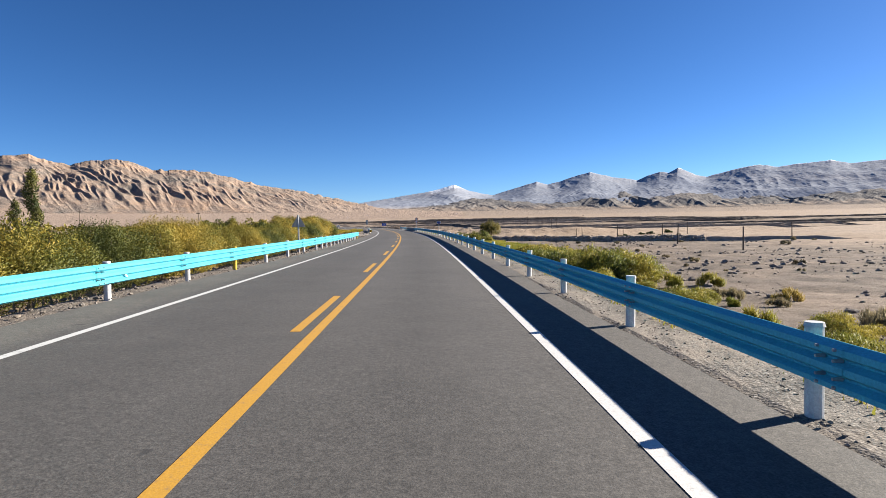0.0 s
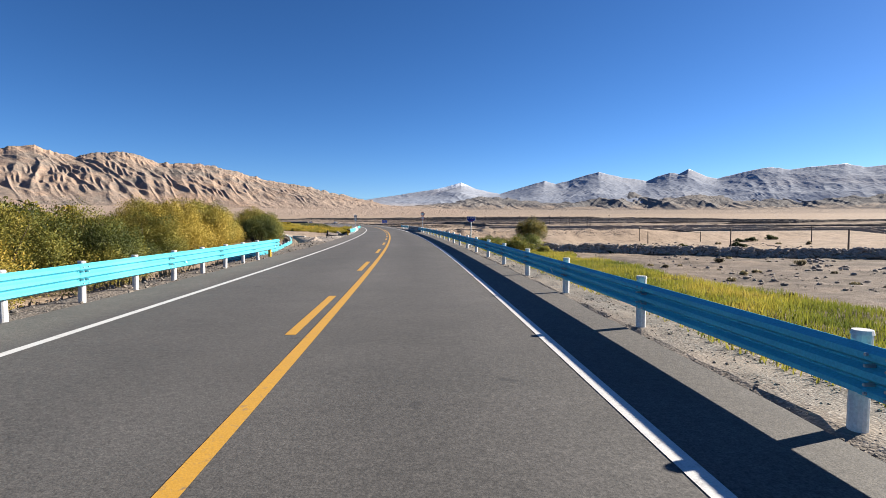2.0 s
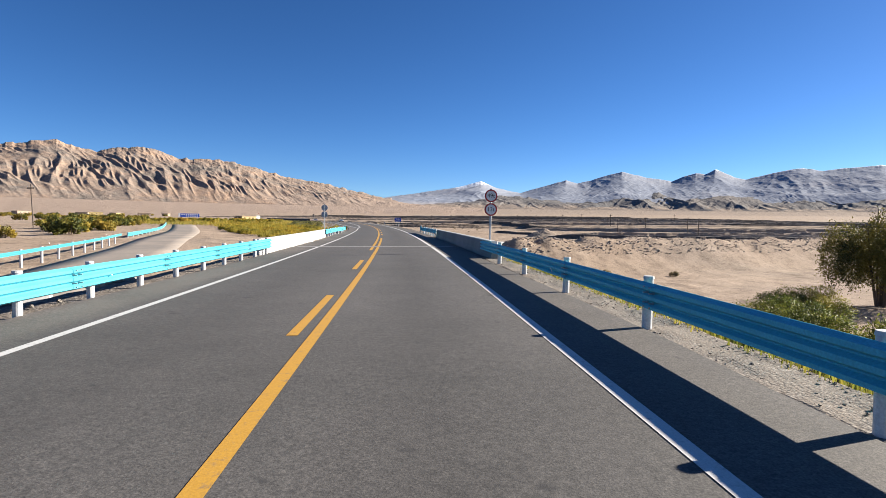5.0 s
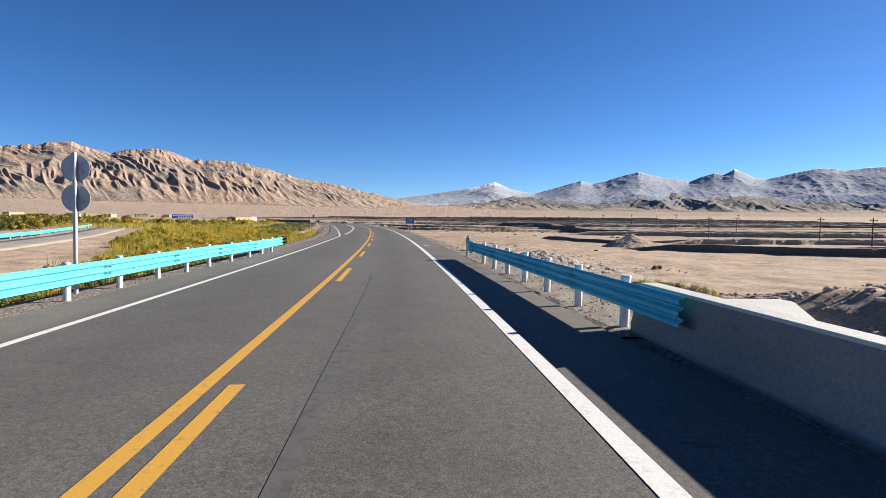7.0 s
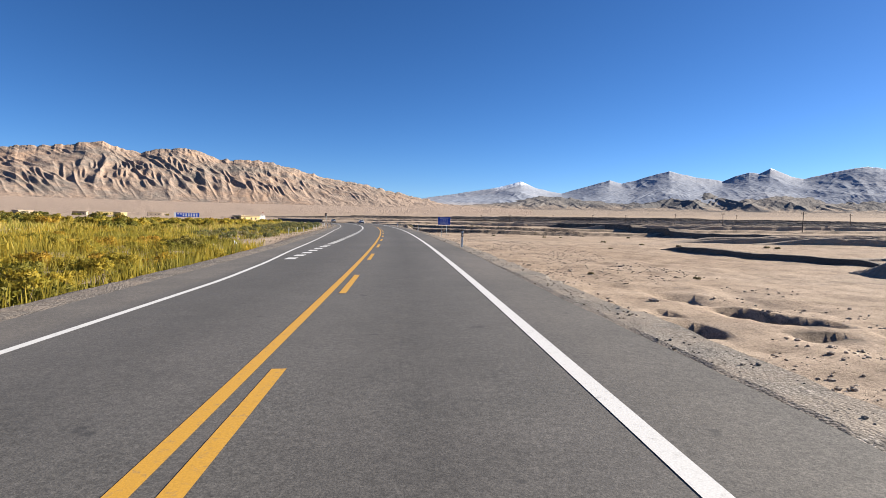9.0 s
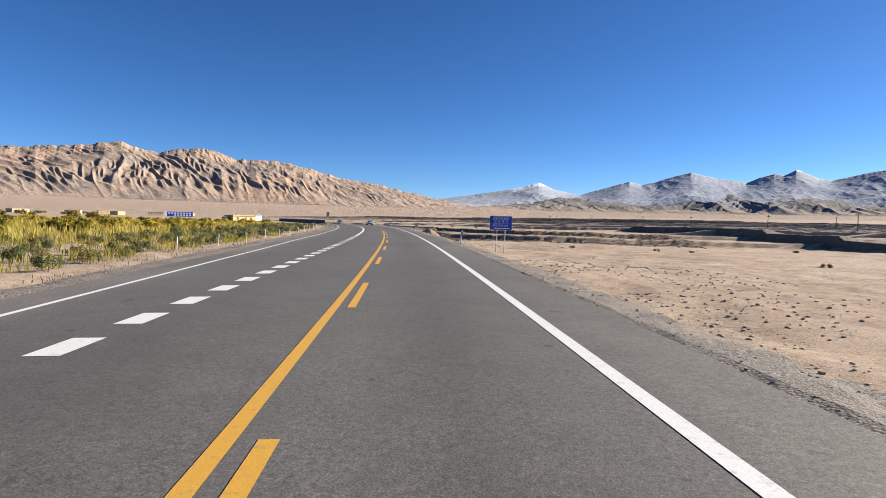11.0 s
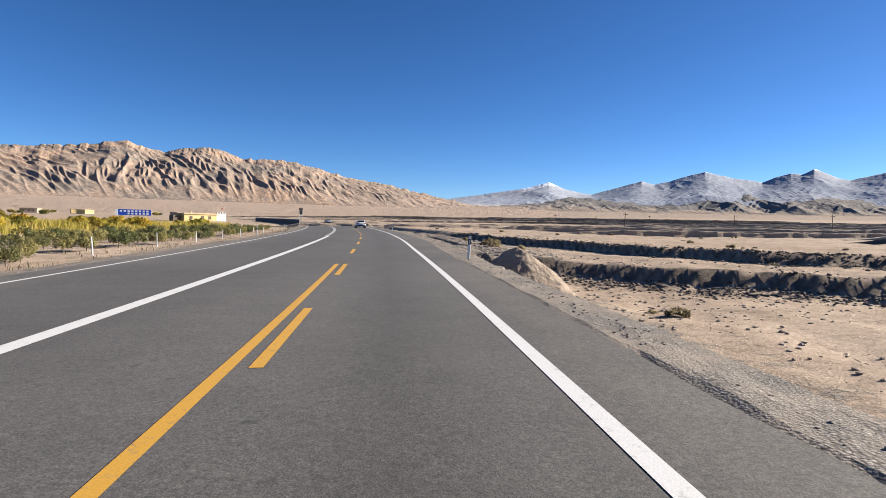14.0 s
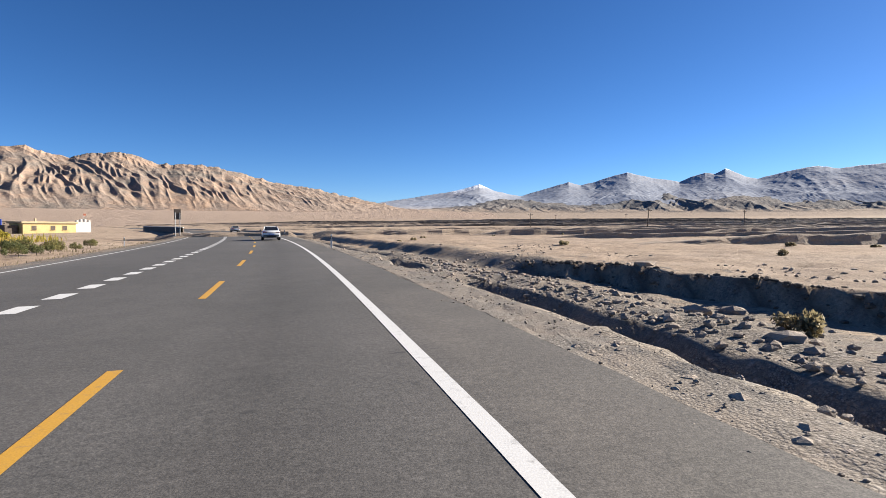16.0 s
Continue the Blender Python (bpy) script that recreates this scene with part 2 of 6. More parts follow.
def rock_range(name, stops, bands, fan, fan_z, snow=None, scale=0.006, relief=1.0):
    """Bare mountain rock: strata and gullies by noise, gravel fan where it is nearly flat, snow high up."""
    m, n, l, b = nodes_of(name)
    g = n.new("ShaderNodeNewGeometry")
    co = g.outputs["Position"]
    big, mid, fine = noise_node(n, l, co, scale * 0.35, 5), noise_node(n, l, co, scale * 2.2, 8, 0.7), noise_node(n, l, co, scale * 9, 6, 0.7)
    col = ramp_node(n, l, math_node(n, l, "ADD", math_node(n, l, "MULTIPLY", big, 0.6), math_node(n, l, "MULTIPLY", mid, 0.4)), stops)
    wave = n.new("ShaderNodeTexWave")
    wave.inputs["Scale"].default_value, wave.inputs["Distortion"].default_value, wave.inputs["Detail"].default_value, wave.inputs["Detail Scale"].default_value = scale * 1.1, 9.0, 5.0, 1.6
    mp = n.new("ShaderNodeMapping")
    mp.inputs["Rotation"].default_value = (0.5, 0.9, 0.4)
    l.new(co, mp.inputs[0])
    l.new(mp.outputs[0], wave.inputs["Vector"])
    col = mix_node(n, l, math_node(n, l, "MULTIPLY", wave.outputs["Fac"], bands), col, (0.19, 0.165, 0.15))
    col = mix_node(n, l, 1.0, col, ramp_node(n, l, fine, [(0.25, (0.7, 0.7, 0.72)), (0.75, (1.2, 1.2, 1.18))]), "MULTIPLY")
    sep = n.new("ShaderNodeSeparateXYZ")
    l.new(g.outputs["Normal"], sep.inputs[0])
    sepz = n.new("ShaderNodeSeparateXYZ")
    l.new(co, sepz.inputs[0])
    flat = ramp_node(n, l, sep.outputs[2], [(0.955, (0, 0, 0)), (0.985, (1, 1, 1))])
    low = ramp_node(n, l, math_node(n, l, "DIVIDE", sepz.outputs[2], fan_z, True), [(0.8, (1, 1, 1)), (1.0, (0, 0, 0))])
    col = mix_node(n, l, mix_node(n, l, 1.0, flat, low, "MULTIPLY"), col, fan)
    if snow:
        hz = math_node(n, l, "ADD", math_node(n, l, "DIVIDE", sepz.outputs[2], snow), math_node(n, l, "MULTIPLY", fine, 0.25))
        hz = math_node(n, l, "ADD", hz, math_node(n, l, "MULTIPLY", mid, 0.25))
        here = math_node(n, l, "DIVIDE", math_node(n, l, "ADD", sepz.outputs[0], 330.0), 250.0, True)
        west = math_node(n, l, "DIVIDE", math_node(n, l, "SUBTRACT", 600.0, sepz.outputs[0]), 1750.0, True)
        hz = math_node(n, l, "ADD", hz, math_node(n, l, "MULTIPLY", west, here))
        col = mix_node(n, l, ramp_node(n, l, math_node(n, l, "SUBTRACT", hz, 0.5), [(0.76, (0, 0, 0)), (0.82, (1, 1, 1))]), col, (0.82, 0.85, 0.9))
    l.new(col, b.inputs["Base Color"])
    b.inputs["Roughness"].default_value, b.inputs["Specular IOR Level"].default_value = 0.95, 0.05
    bump_node(n, l, b, math_node(n, l, "ADD", mid, math_node(n, l, "MULTIPLY", fine, 0.35)), relief, 15.0 if not snow else 8.0)
    return m


M_ASPH = asphalt()
M_WHITE_LINE, M_YELLOW_LINE = paint_line("white_marking", (0.581, 0.572, 0.554), 0.6), paint_line("yellow_marking", (0.493, 0.264, 0.031), 0.8)
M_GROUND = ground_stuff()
M_SIDE = surface("dusty_side_road", (0.221, 0.193, 0.168), (0.312, 0.262, 0.217), 0.25, 18, 0.92, 0.4, 0.02, (0.139, 0.127, 0.119), 0.66)
M_GRAVEL = gravel("roadside_gravel")
M_TEAL = surface("teal_rail_paint", (0.070, 0.39, 0.49), (0.10, 0.45, 0.54), 0.7, 40, 0.6, 0.05, 0.002, (0.15, 0.34, 0.38), 0.70, 0.15)
M_POST = surface("white_post_paint", (0.508, 0.508, 0.500), (0.607, 0.607, 0.599), 3.0, 40, 0.6, 0.1, 0.004, (0.328, 0.295, 0.246), 0.68)
M_POST_Y = surface("yellow_post_paint", (0.508, 0.344, 0.033), (0.574, 0.410, 0.049), 3.0, 40, 0.6, 0.1, 0.004)
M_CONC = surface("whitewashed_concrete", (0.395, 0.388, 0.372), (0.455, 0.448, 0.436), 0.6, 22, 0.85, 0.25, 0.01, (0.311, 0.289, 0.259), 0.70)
# darker copy of the whitewash, with the wall's shade put into its colour
M_CONC_SHADED = surface("shaded_whitewash", (0.165, 0.162, 0.158), (0.215, 0.21, 0.205), 0.5, 22, 0.9, 0.3, 0.01, (0.11, 0.108, 0.105), 0.66)
M_ROCK = surface("broken_rock", (0.234, 0.197, 0.167), (0.384, 0.315, 0.256), 1.5, 14, 0.95, 0.9, 0.05, (0.127, 0.113, 0.103), 0.6, jitter=0.5)
M_EARTH = surface("dug_earth", (0.246, 0.193, 0.148), (0.328, 0.258, 0.197), 0.25, 5, 0.95, 1.0, 0.10, (0.164, 0.135, 0.115), 0.58)
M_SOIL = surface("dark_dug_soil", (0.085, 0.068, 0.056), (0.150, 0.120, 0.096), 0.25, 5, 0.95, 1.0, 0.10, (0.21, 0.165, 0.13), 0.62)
M_STEEL = surface("galvanised_steel", (0.344, 0.353, 0.361), (0.426, 0.435, 0.443), 3.0, 30, 0.5, 0.05, 0.002, None, 0.6, 0.5, 0.6)
M_DARKPOST = surface("weathered_pole", (0.07, 0.055, 0.045), (0.12, 0.095, 0.08), 2.0, 30, 0.9, 0.4, 0.01)
M_BLACK = surface("black_paint", (0.015, 0.015, 0.016), (0.025, 0.025, 0.026), 3, 40, 0.5, 0.0)
M_SIGN_BLUE = surface("blue_sign_sheet", (0.010, 0.055, 0.36), (0.014, 0.07, 0.42), 1.5, 30, 0.4, 0.0)
M_SIGN_WHITE = surface("white_sign_sheet", (0.607, 0.615, 0.623), (0.656, 0.656, 0.664), 1.5, 30, 0.45, 0.0)
M_SIGN_RED = surface("red_sign_sheet", (0.369, 0.025, 0.025), (0.410, 0.033, 0.033), 1.5, 30, 0.45, 0.0)
M_BARK = surface("bark", (0.082, 0.061, 0.045), (0.139, 0.107, 0.082), 3, 25, 0.95, 0.8, 0.02)
M_CARPAINT = surface("white_car_paint", (0.623, 0.631, 0.640), (0.656, 0.656, 0.664), 1.0, 8, 0.18, 0.0, spec=0.6)
M_SILVER = surface("silver_car_paint", (0.295, 0.303, 0.320), (0.344, 0.353, 0.369), 1.0, 8, 0.22, 0.0, spec=0.6)
M_GLASS = surface("dark_car_glass", (0.012, 0.014, 0.017), (0.02, 0.022, 0.025), 1.0, 8, 0.06, 0.0, spec=0.8)
M_RUBBER = surface("tyre_rubber", (0.02, 0.02, 0.02), (0.03, 0.03, 0.03), 6, 40, 0.85, 0.2, 0.003)
M_ALLOY = surface("alloy_rim", (0.369, 0.377, 0.385), (0.451, 0.451, 0.459), 6, 40, 0.3, 0.0, metal=0.9)
M_TAIL = surface("red_lamp_glass", (0.262, 0.012, 0.012), (0.328, 0.016, 0.016), 6, 40, 0.2, 0.0, spec=0.6)
M_WALL_Y = surface("yellow_plaster", (0.410, 0.312, 0.139), (0.476, 0.369, 0.180), 0.6, 12, 0.9, 0.3, 0.01, (0.328, 0.254, 0.131), 0.68)
M_MUD = surface("pale_mud_wall", (0.295, 0.230, 0.172), (0.377, 0.303, 0.238), 0.5, 10, 0.95, 0.5, 0.02)
M_ROOF = surface("pale_roof_clay", (0.361, 0.279, 0.164), (0.426, 0.336, 0.213), 0.6, 12, 0.9, 0.3, 0.01)
M_RUBBISH = surface("faded_rag", (0.164, 0.049, 0.033), (0.328, 0.131, 0.082), 3, 20, 0.9, 0.6, 0.02)
M_LEAF_BUSH = foliage("willow_leaves", [(0.28, (0.050, 0.066, 0.018)), (0.46, (0.115, 0.122, 0.024)), (0.64, (0.205, 0.175, 0.032)), (0.90, (0.36, 0.26, 0.045))], 0.5)
M_LEAF_DARK = foliage("dark_willow_leaves", [(0.25, (0.030, 0.042, 0.016)), (0.55, (0.075, 0.085, 0.026)), (0.80, (0.20, 0.165, 0.035))], 0.8)
M_LEAF_FIELD = foliage("yellow_shrub_leaves", [(0.25, (0.15, 0.145, 0.026)), (0.50, (0.28, 0.235, 0.034)), (0.72, (0.40, 0.295, 0.036)), (0.9, (0.44, 0.27, 0.038))], 0.16, 0.5)
M_GRASS = foliage("meadow_grass", [(0.28, (0.085, 0.11, 0.020)), (0.5, (0.185, 0.195, 0.028)), (0.70, (0.31, 0.27, 0.042)), (0.88, (0.38, 0.28, 0.07))], 0.22, 0.45)
M_LEAF_GREEN = foliage("olive_green_leaves", [(0.28, (0.050, 0.068, 0.018)), (0.48, (0.115, 0.135, 0.028)), (0.66, (0.21, 0.205, 0.036)), (0.85, (0.34, 0.28, 0.05))], 0.6, 0.4)
M_LEAF_SAP = foliage("sapling_leaves", [(0.2, (0.055, 0.070, 0.030)), (0.5, (0.12, 0.13, 0.050)), (0.8, (0.24, 0.21, 0.08))], 0.5)
M_LEAF_POPLAR = foliage("poplar_leaves", [(0.25, (0.022, 0.035, 0.014)), (0.6, (0.055, 0.070, 0.022)), (0.85, (0.13, 0.125, 0.03))], 0.5)
M_DRY = foliage("dry_scrub", [(0.25, (0.10, 0.085, 0.055)), (0.6, (0.21, 0.17, 0.10)), (0.85, (0.30, 0.25, 0.14))], 0.9, 0.4)
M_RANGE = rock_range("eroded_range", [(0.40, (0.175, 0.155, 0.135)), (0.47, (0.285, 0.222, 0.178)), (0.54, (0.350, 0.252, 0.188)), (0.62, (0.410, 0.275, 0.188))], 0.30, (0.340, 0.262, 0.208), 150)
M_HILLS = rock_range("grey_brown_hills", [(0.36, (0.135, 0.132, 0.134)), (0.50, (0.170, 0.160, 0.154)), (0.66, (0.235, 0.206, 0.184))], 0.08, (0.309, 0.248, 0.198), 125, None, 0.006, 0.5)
# distance haze is put into the rock colour: pale and bluish
M_HAZED_PEAKS = rock_range("hazed_blue_grey_peaks", [(0.36, (0.27, 0.30, 0.37)), (0.52, (0.31, 0.335, 0.39)), (0.68, (0.35, 0.35, 0.385))], 0.04, (0.377, 0.359, 0.365), 140, 414.0, 0.006, 0.25)


# ---- meshes ----
def mesh_from(name, verts, faces, mat, smooth_on=False, normals=None):
    verts, me = np.asarray(verts, np.float32).reshape(-1, 3), bpy.data.meshes.new(name)
    if isinstance(faces, np.ndarray):
        k = faces.shape[1]
        me.vertices.add(len(verts))
        me.vertices.foreach_set("co", verts.reshape(-1))
        me.loops.add(faces.size)
        me.loops.foreach_set("vertex_index", faces.reshape(-1).astype(np.int32))
        me.polygons.add(len(faces))
        me.polygons.foreach_set("loop_start", np.arange(0, faces.size, k, dtype=np.int32))
    else:
        me.from_pydata(verts.tolist(), [], faces)
    me.polygons.foreach_set("use_smooth", np.full(len(me.polygons), smooth_on))
    me.update()
    me.validate()
    if normals is not None:
        me.polygons.foreach_set("use_smooth", np.ones(len(me.polygons), bool))
        me.normals_split_custom_set_from_vertices(normals.tolist())
    me.materials.append(mat)
    return me


def grid_faces(r, c):
    i = np.arange(r * c).reshape(r, c)
    return np.stack([i[:-1, :-1], i[:-1, 1:], i[1:, 1:], i[1:, :-1]], -1).reshape(-1, 4)


def grid_object(name, P, mat, parent=None, soft_on=True):
    r, c = P.shape[:2]
    ob = new(name, mesh_from(name, P.reshape(-1, 3), grid_faces(r, c), mat, soft_on))
    ob.parent = parent
    return ob


def part(name, bm, material, parent, label="", smooth_on=False):
    """Links a bmesh as one mesh object under a thing or a part."""
    me = bpy.data.meshes.new(name)
    bm.to_mesh(me)
    bm.free()
    me.polygons.foreach_set("use_smooth", np.full(len(me.polygons), smooth_on))
    me.materials.append(material)
    ob = new(name, me)
    ob.parent = parent
    return tagged(ob, label)


def block(sx, sy, sz, m=None, bevel=0.0, bm=None):
    """A box, its base at z 0, with softened edges."""
    b = bmesh.new()
    bmesh.ops.create_cube(b, size=1)
    bmesh.ops.transform(b, matrix=Matrix.Translation((0, 0, sz / 2)) @ Matrix.Diagonal((sx, sy, sz, 1)), verts=b.verts)
    if bevel:
        bmesh.ops.bevel(b, geom=b.edges[:], offset=bevel, segments=1, affect="EDGES")
    if m is not None:
        bmesh.ops.transform(b, matrix=m, verts=b.verts)
    return join(bm, b)


def tube(r0, r1, h, m=None, n=12, bm=None):
    """A tapered cylinder from z 0 to h."""
    b = bmesh.new()
    bmesh.ops.create_cone(b, cap_ends=True, segments=n, radius1=r0, radius2=r1, depth=h, matrix=Matrix.Translation((0, 0, h / 2)))
    if m is not None:
        bmesh.ops.transform(b, matrix=m, verts=b.verts)
    return join(bm, b)


def join(bm, b):
    if bm is None:
        return b
    me = bpy.data.meshes.new("tmp")
    b.to_mesh(me)
    b.free()
    bm.from_mesh(me)
    bpy.data.meshes.remove(me)
    return bm


def between(p, q):
    """The pose that carries the z axis from p to q."""
    p, q = Vector(p), Vector(q)
    return Matrix.Translation(p) @ (q - p).to_track_quat("Z", "Y").to_matrix().to_4x4()


def vnoise(x, y, seed=0):
    """Smooth value noise, 0 to 1."""
    xi, yi = np.floor(x).astype(np.int64), np.floor(y).astype(np.int64)
    fx, fy = x - xi, y - yi
    fx, fy = fx * fx * (3 - 2 * fx), fy * fy * (3 - 2 * fy)

    def h(a, b):
        v = (a * 374761393 + b * 668265263 + seed * 974634777) & 0xFFFFFFFF
        v = ((v ^ (v >> 13)) * 1274126177) & 0xFFFFFFFF
        v = ((v ^ (v >> 16)) * 1103515245) & 0xFFFFFFFF
        return ((v ^ (v >> 15)) & 0xFFFFFF) / 0xFFFFFF
    return (h(xi, yi) * (1 - fx) + h(xi + 1, yi) * fx) * (1 - fy) + (h(xi, yi + 1) * (1 - fx) + h(xi + 1, yi + 1) * fx) * fy


def fbm(x, y, octaves=4, seed=0):
    out, a, tot = 0, 1.0, 0
    for k in range(octaves):
        out, tot = out + a * vnoise(x * 2 ** k, y * 2 ** k, seed + k), tot + a
        a *= 0.5
    return out / tot


# ---- the lie of the land ----
LEFT_EDGE_S, LEFT_EDGE_D = [-400, 195, 206, 226, 250, 275, 330, 420, 4700], [4.6, 4.6, 5.0, 6.0, 7.3, 8.4, 8.9, 9.0, 9.0]
RIGHT_LOW_S, RIGHT_LOW_Z = [-400, 60, 110, 160, 200, 225, 260, 300, 340, 400, 600, 4700], [-1.5, -1.6, -1.8, -1.5, -1.5, -1.6, -1.05, -1.10, -1.10, -1.20, -1.30, -1.30]
LEFT_LOW_S, LEFT_LOW_Z = [-400, 62, 72, 106, 116, 150, 165, 220, 260, 340, 400, 4700], [-0.9, -0.9, -0.25, -0.25, -1.2, -1.2, -1.0, -1.0, -0.55, -0.5, -0.6, -0.6]
SIDE_S, SIDE_D = [80, 90, 100, 116, 125, 163, 200, 255, 320, 420], [-3.6, -5.0, -7.0, -10.8, -13.0, -23.0, -32.0, -47.0, -66, -100]


def left_edge(s):
    return np.interp(s, LEFT_EDGE_S, LEFT_EDGE_D)


def right_edge(s):
    return 4.58 - 0.2 * smooth(275, 300, s) + 0.5 * smooth(316, 334, s)


def ground_z(s, d, rough=True):
    s, d = np.asarray(s, float), np.asarray(d, float)
    dk, ad = deck(s, d), np.abs(d)
    right = d > 0
    re, le = right_edge(s), left_edge(s)
    shoulder = np.where(s < 124, 0.95, np.where(s < 172, 1.3, 0.5 + 1.3 * smooth(314, 320, s) * (1 - smooth(362, 374, s))))
    w_r, w_l = smooth(re + shoulder, re + shoulder + np.where(s < 124, 2.0, 2.6), d), smooth(le + 1.0, le + 3.6, ad)
    low_r = np.interp(s, RIGHT_LOW_S, RIGHT_LOW_Z) + 0.013 * np.maximum(0, d - 45) + 0.006 * np.maximum(0, s - 420) * smooth(0, 200, d)
    low_l = np.interp(s, LEFT_LOW_S, LEFT_LOW_Z) - 0.004 * np.minimum(np.maximum(0, ad - 40), 900) + 0.004 * np.maximum(0, s - 420)
    # two cut terrace edges that run out across the plain
    wob = 2.4 * (fbm(d / 3.0, s / 30, 3, 91) - 0.5) + 0.9 * (fbm(d / 0.9, s / 2, 2, 92) - 0.5)
    lobes = 1.6 * np.abs(fbm(d / 1.4, s / 9, 2, 93) - 0.5) * 2
    b1 = s - np.interp(d, [7, 8.5, 10.9, 12.6, 14.6, 24, 37, 60, 120, 400], [321, 320.5, 319, 317.5, 315.5, 310, 305, 297, 285, 260]) + wob
    low_r = low_r + (0.64 * smooth(-0.55, 0.1, b1) + 0.20 * smooth(-3.4 - lobes, -0.4, b1)) * smooth(6.6, 8.5, d)
    b2 = s - np.interp(d, [10.5, 11.5, 12.5, 14, 16, 18, 22, 40, 120, 400], [356, 352, 346, 339, 332, 326, 320, 310, 296, 270]) + wob
    low_r = low_r + 0.62 * smooth(-0.7, 0.1, b2) * smooth(9.5, 11.5, d)
    low_r = low_r + 0.20 * smooth(314, 321, s) * (1 - smooth(8.5, 12, d)) * (1 - smooth(366, 380, s))
    # the dry river bed under the bridge
    mid = 133 + 0.30 * np.maximum(0, d)
    bed = (1 - smooth(10, 17, np.abs(s - mid + 2 * (vnoise(d / 9, s / 9, 5) - 0.5)))) * smooth(5.2, 9.0, d)
    low_r = low_r - 1.6 * bed
    mid_l = 138 - 0.1 * ad
    low_l = low_l - 0.7 * (1 - smooth(8, 15, np.abs(s - mid_l))) * (1 - smooth(9, 14, ad))
    z = np.where(right, dk * (1 - w_r) + low_r * w_r, dk * (1 - w_l) + low_l * w_l) - 0.06 - 0.25 * (1 - smooth(0.0, 0.5, np.where(right, d - re + 1.0, ad - le + 1.1)))
    if rough:
        amp = np.where(right, w_r, w_l)
        side = 1 - smooth(3.2, 5.5, np.abs(d - np.interp(s, SIDE_S, SIDE_D))) * np.ones_like(z)
        side = np.where((s > 78) & (s < 420) & (d < -3), side, 0)
        x, y = plan(s, d)
        fine = 1 - smooth(60, 200, ad)
        z = z + amp * (1 - side) * (0.34 * (fbm(x / 9, y / 9, 3, 11) - 0.5) + 0.30 * fine * (fbm(x / 1.5, y / 1.5, 4, 21) - 0.5)) + (1 - amp) * 0.05 * (vnoise(x * 2.1, y * 2.1, 3) - 0.5)
        # washed-out gully beside the road, and broken ground with holes
        gc = d - 6.55 - 0.25 * smooth(332, 340, s) + 0.3 * smooth(346, 356, s) - 0.15 * np.sin(s / 2.6) - 0.6 * (fbm(s / 1.6, s * 0, 2, 8) - 0.5)
        g = np.exp(-(gc / (0.34 + 0.4 * (1 - smooth(318, 322, s)))) ** 4) * smooth(0.22, 0.42, vnoise(s / 3.1, s * 0, 9) + 0.25 * smooth(334, 340, s) * (1 - smooth(346, 352, s)))
        z = z - (0.55 + 0.2 * smooth(338, 330, s)) * g * smooth(316, 320, s) * (1 - smooth(362, 372, s))
        z = z + 0.07 * np.exp(-((gc - 1.5) / 0.8) ** 2) * smooth(316, 322, s) * (1 - smooth(352, 366, s)) * (0.4 + 1.4 * fbm(x / 0.8, y / 0.8, 2, 44))
        g2 = np.exp(-((d - 5.9 - 0.25 * np.sin(s / 1.7)) / 0.22) ** 2)
        z = z - 0.28 * g2 * smooth(209, 213, s) * (1 - smooth(236, 244, s))
        holes = smooth(0.60, 0.70, vnoise(x / 1.6, y / 1.3, 31)) * np.exp(-((s - 200) / 9) ** 2 - ((d - 13.5) / 3.6) ** 2)
        z = z - 0.8 * holes
        # heaps of dug rock by the end of the rail
        heap = np.exp(-((s - 173.0) / 3.8) ** 2 - ((d - 10.0) / 3.8) ** 2)
        z = z + heap * (1.1 + 1.0 * (fbm(x / 1.1, y / 1.1, 3, 41) - 0.5)) * w_r
        bank_r = np.exp(-((s - mid - 19) / 3.2) ** 2) * smooth(7, 11, d) * (1 - smooth(60, 90, d))
        z = z + bank_r * (0.3 + 1.1 * smooth(10, 14, d) + 1.0 * (fbm(x / 1.5, y / 1.5, 3, 45) - 0.4))
    return z


def at(s, d, z=0.0, turn=0.0, on="ground"):
    """Pose at a place by the road; x to its right, y along it. z is over the ground or over the carriageway."""
    x, y = plan(s, d)
    base = float(ground_z(s, d)) if on == "ground" else float(deck(s, d))
    return pose(float(x), float(y), base + z, 0, 0, math.degrees(float(heading(s))) + turn)


def widen(lo, hi, first, grow):
    out, v, st = [], lo, first
    while v < hi:
        out.append(v)
        v += st
        st *= grow
    return np.array(out + [hi])


sg = np.concatenate([-widen(12, 380, 2, 1.25)[::-1], np.arange(-10, 180, 0.6), np.arange(180, 380, 0.6), widen(380, 4500, 0.8, 1.05)])
right_d = np.concatenate([np.arange(3.4, 24, 0.28), widen(24, 4500, 0.4, 1.075)])
left_d = np.concatenate([np.arange(3.4, 24, 0.4), widen(24, 4500, 0.5, 1.085)])
dg = np.concatenate([-left_d[::-1], [-2, 0, 2], right_d])
S, D = np.meshgrid(sg, dg, indexing="ij")
gx, gy = plan(S, D)
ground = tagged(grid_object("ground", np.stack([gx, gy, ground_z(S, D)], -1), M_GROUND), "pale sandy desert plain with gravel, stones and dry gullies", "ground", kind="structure")

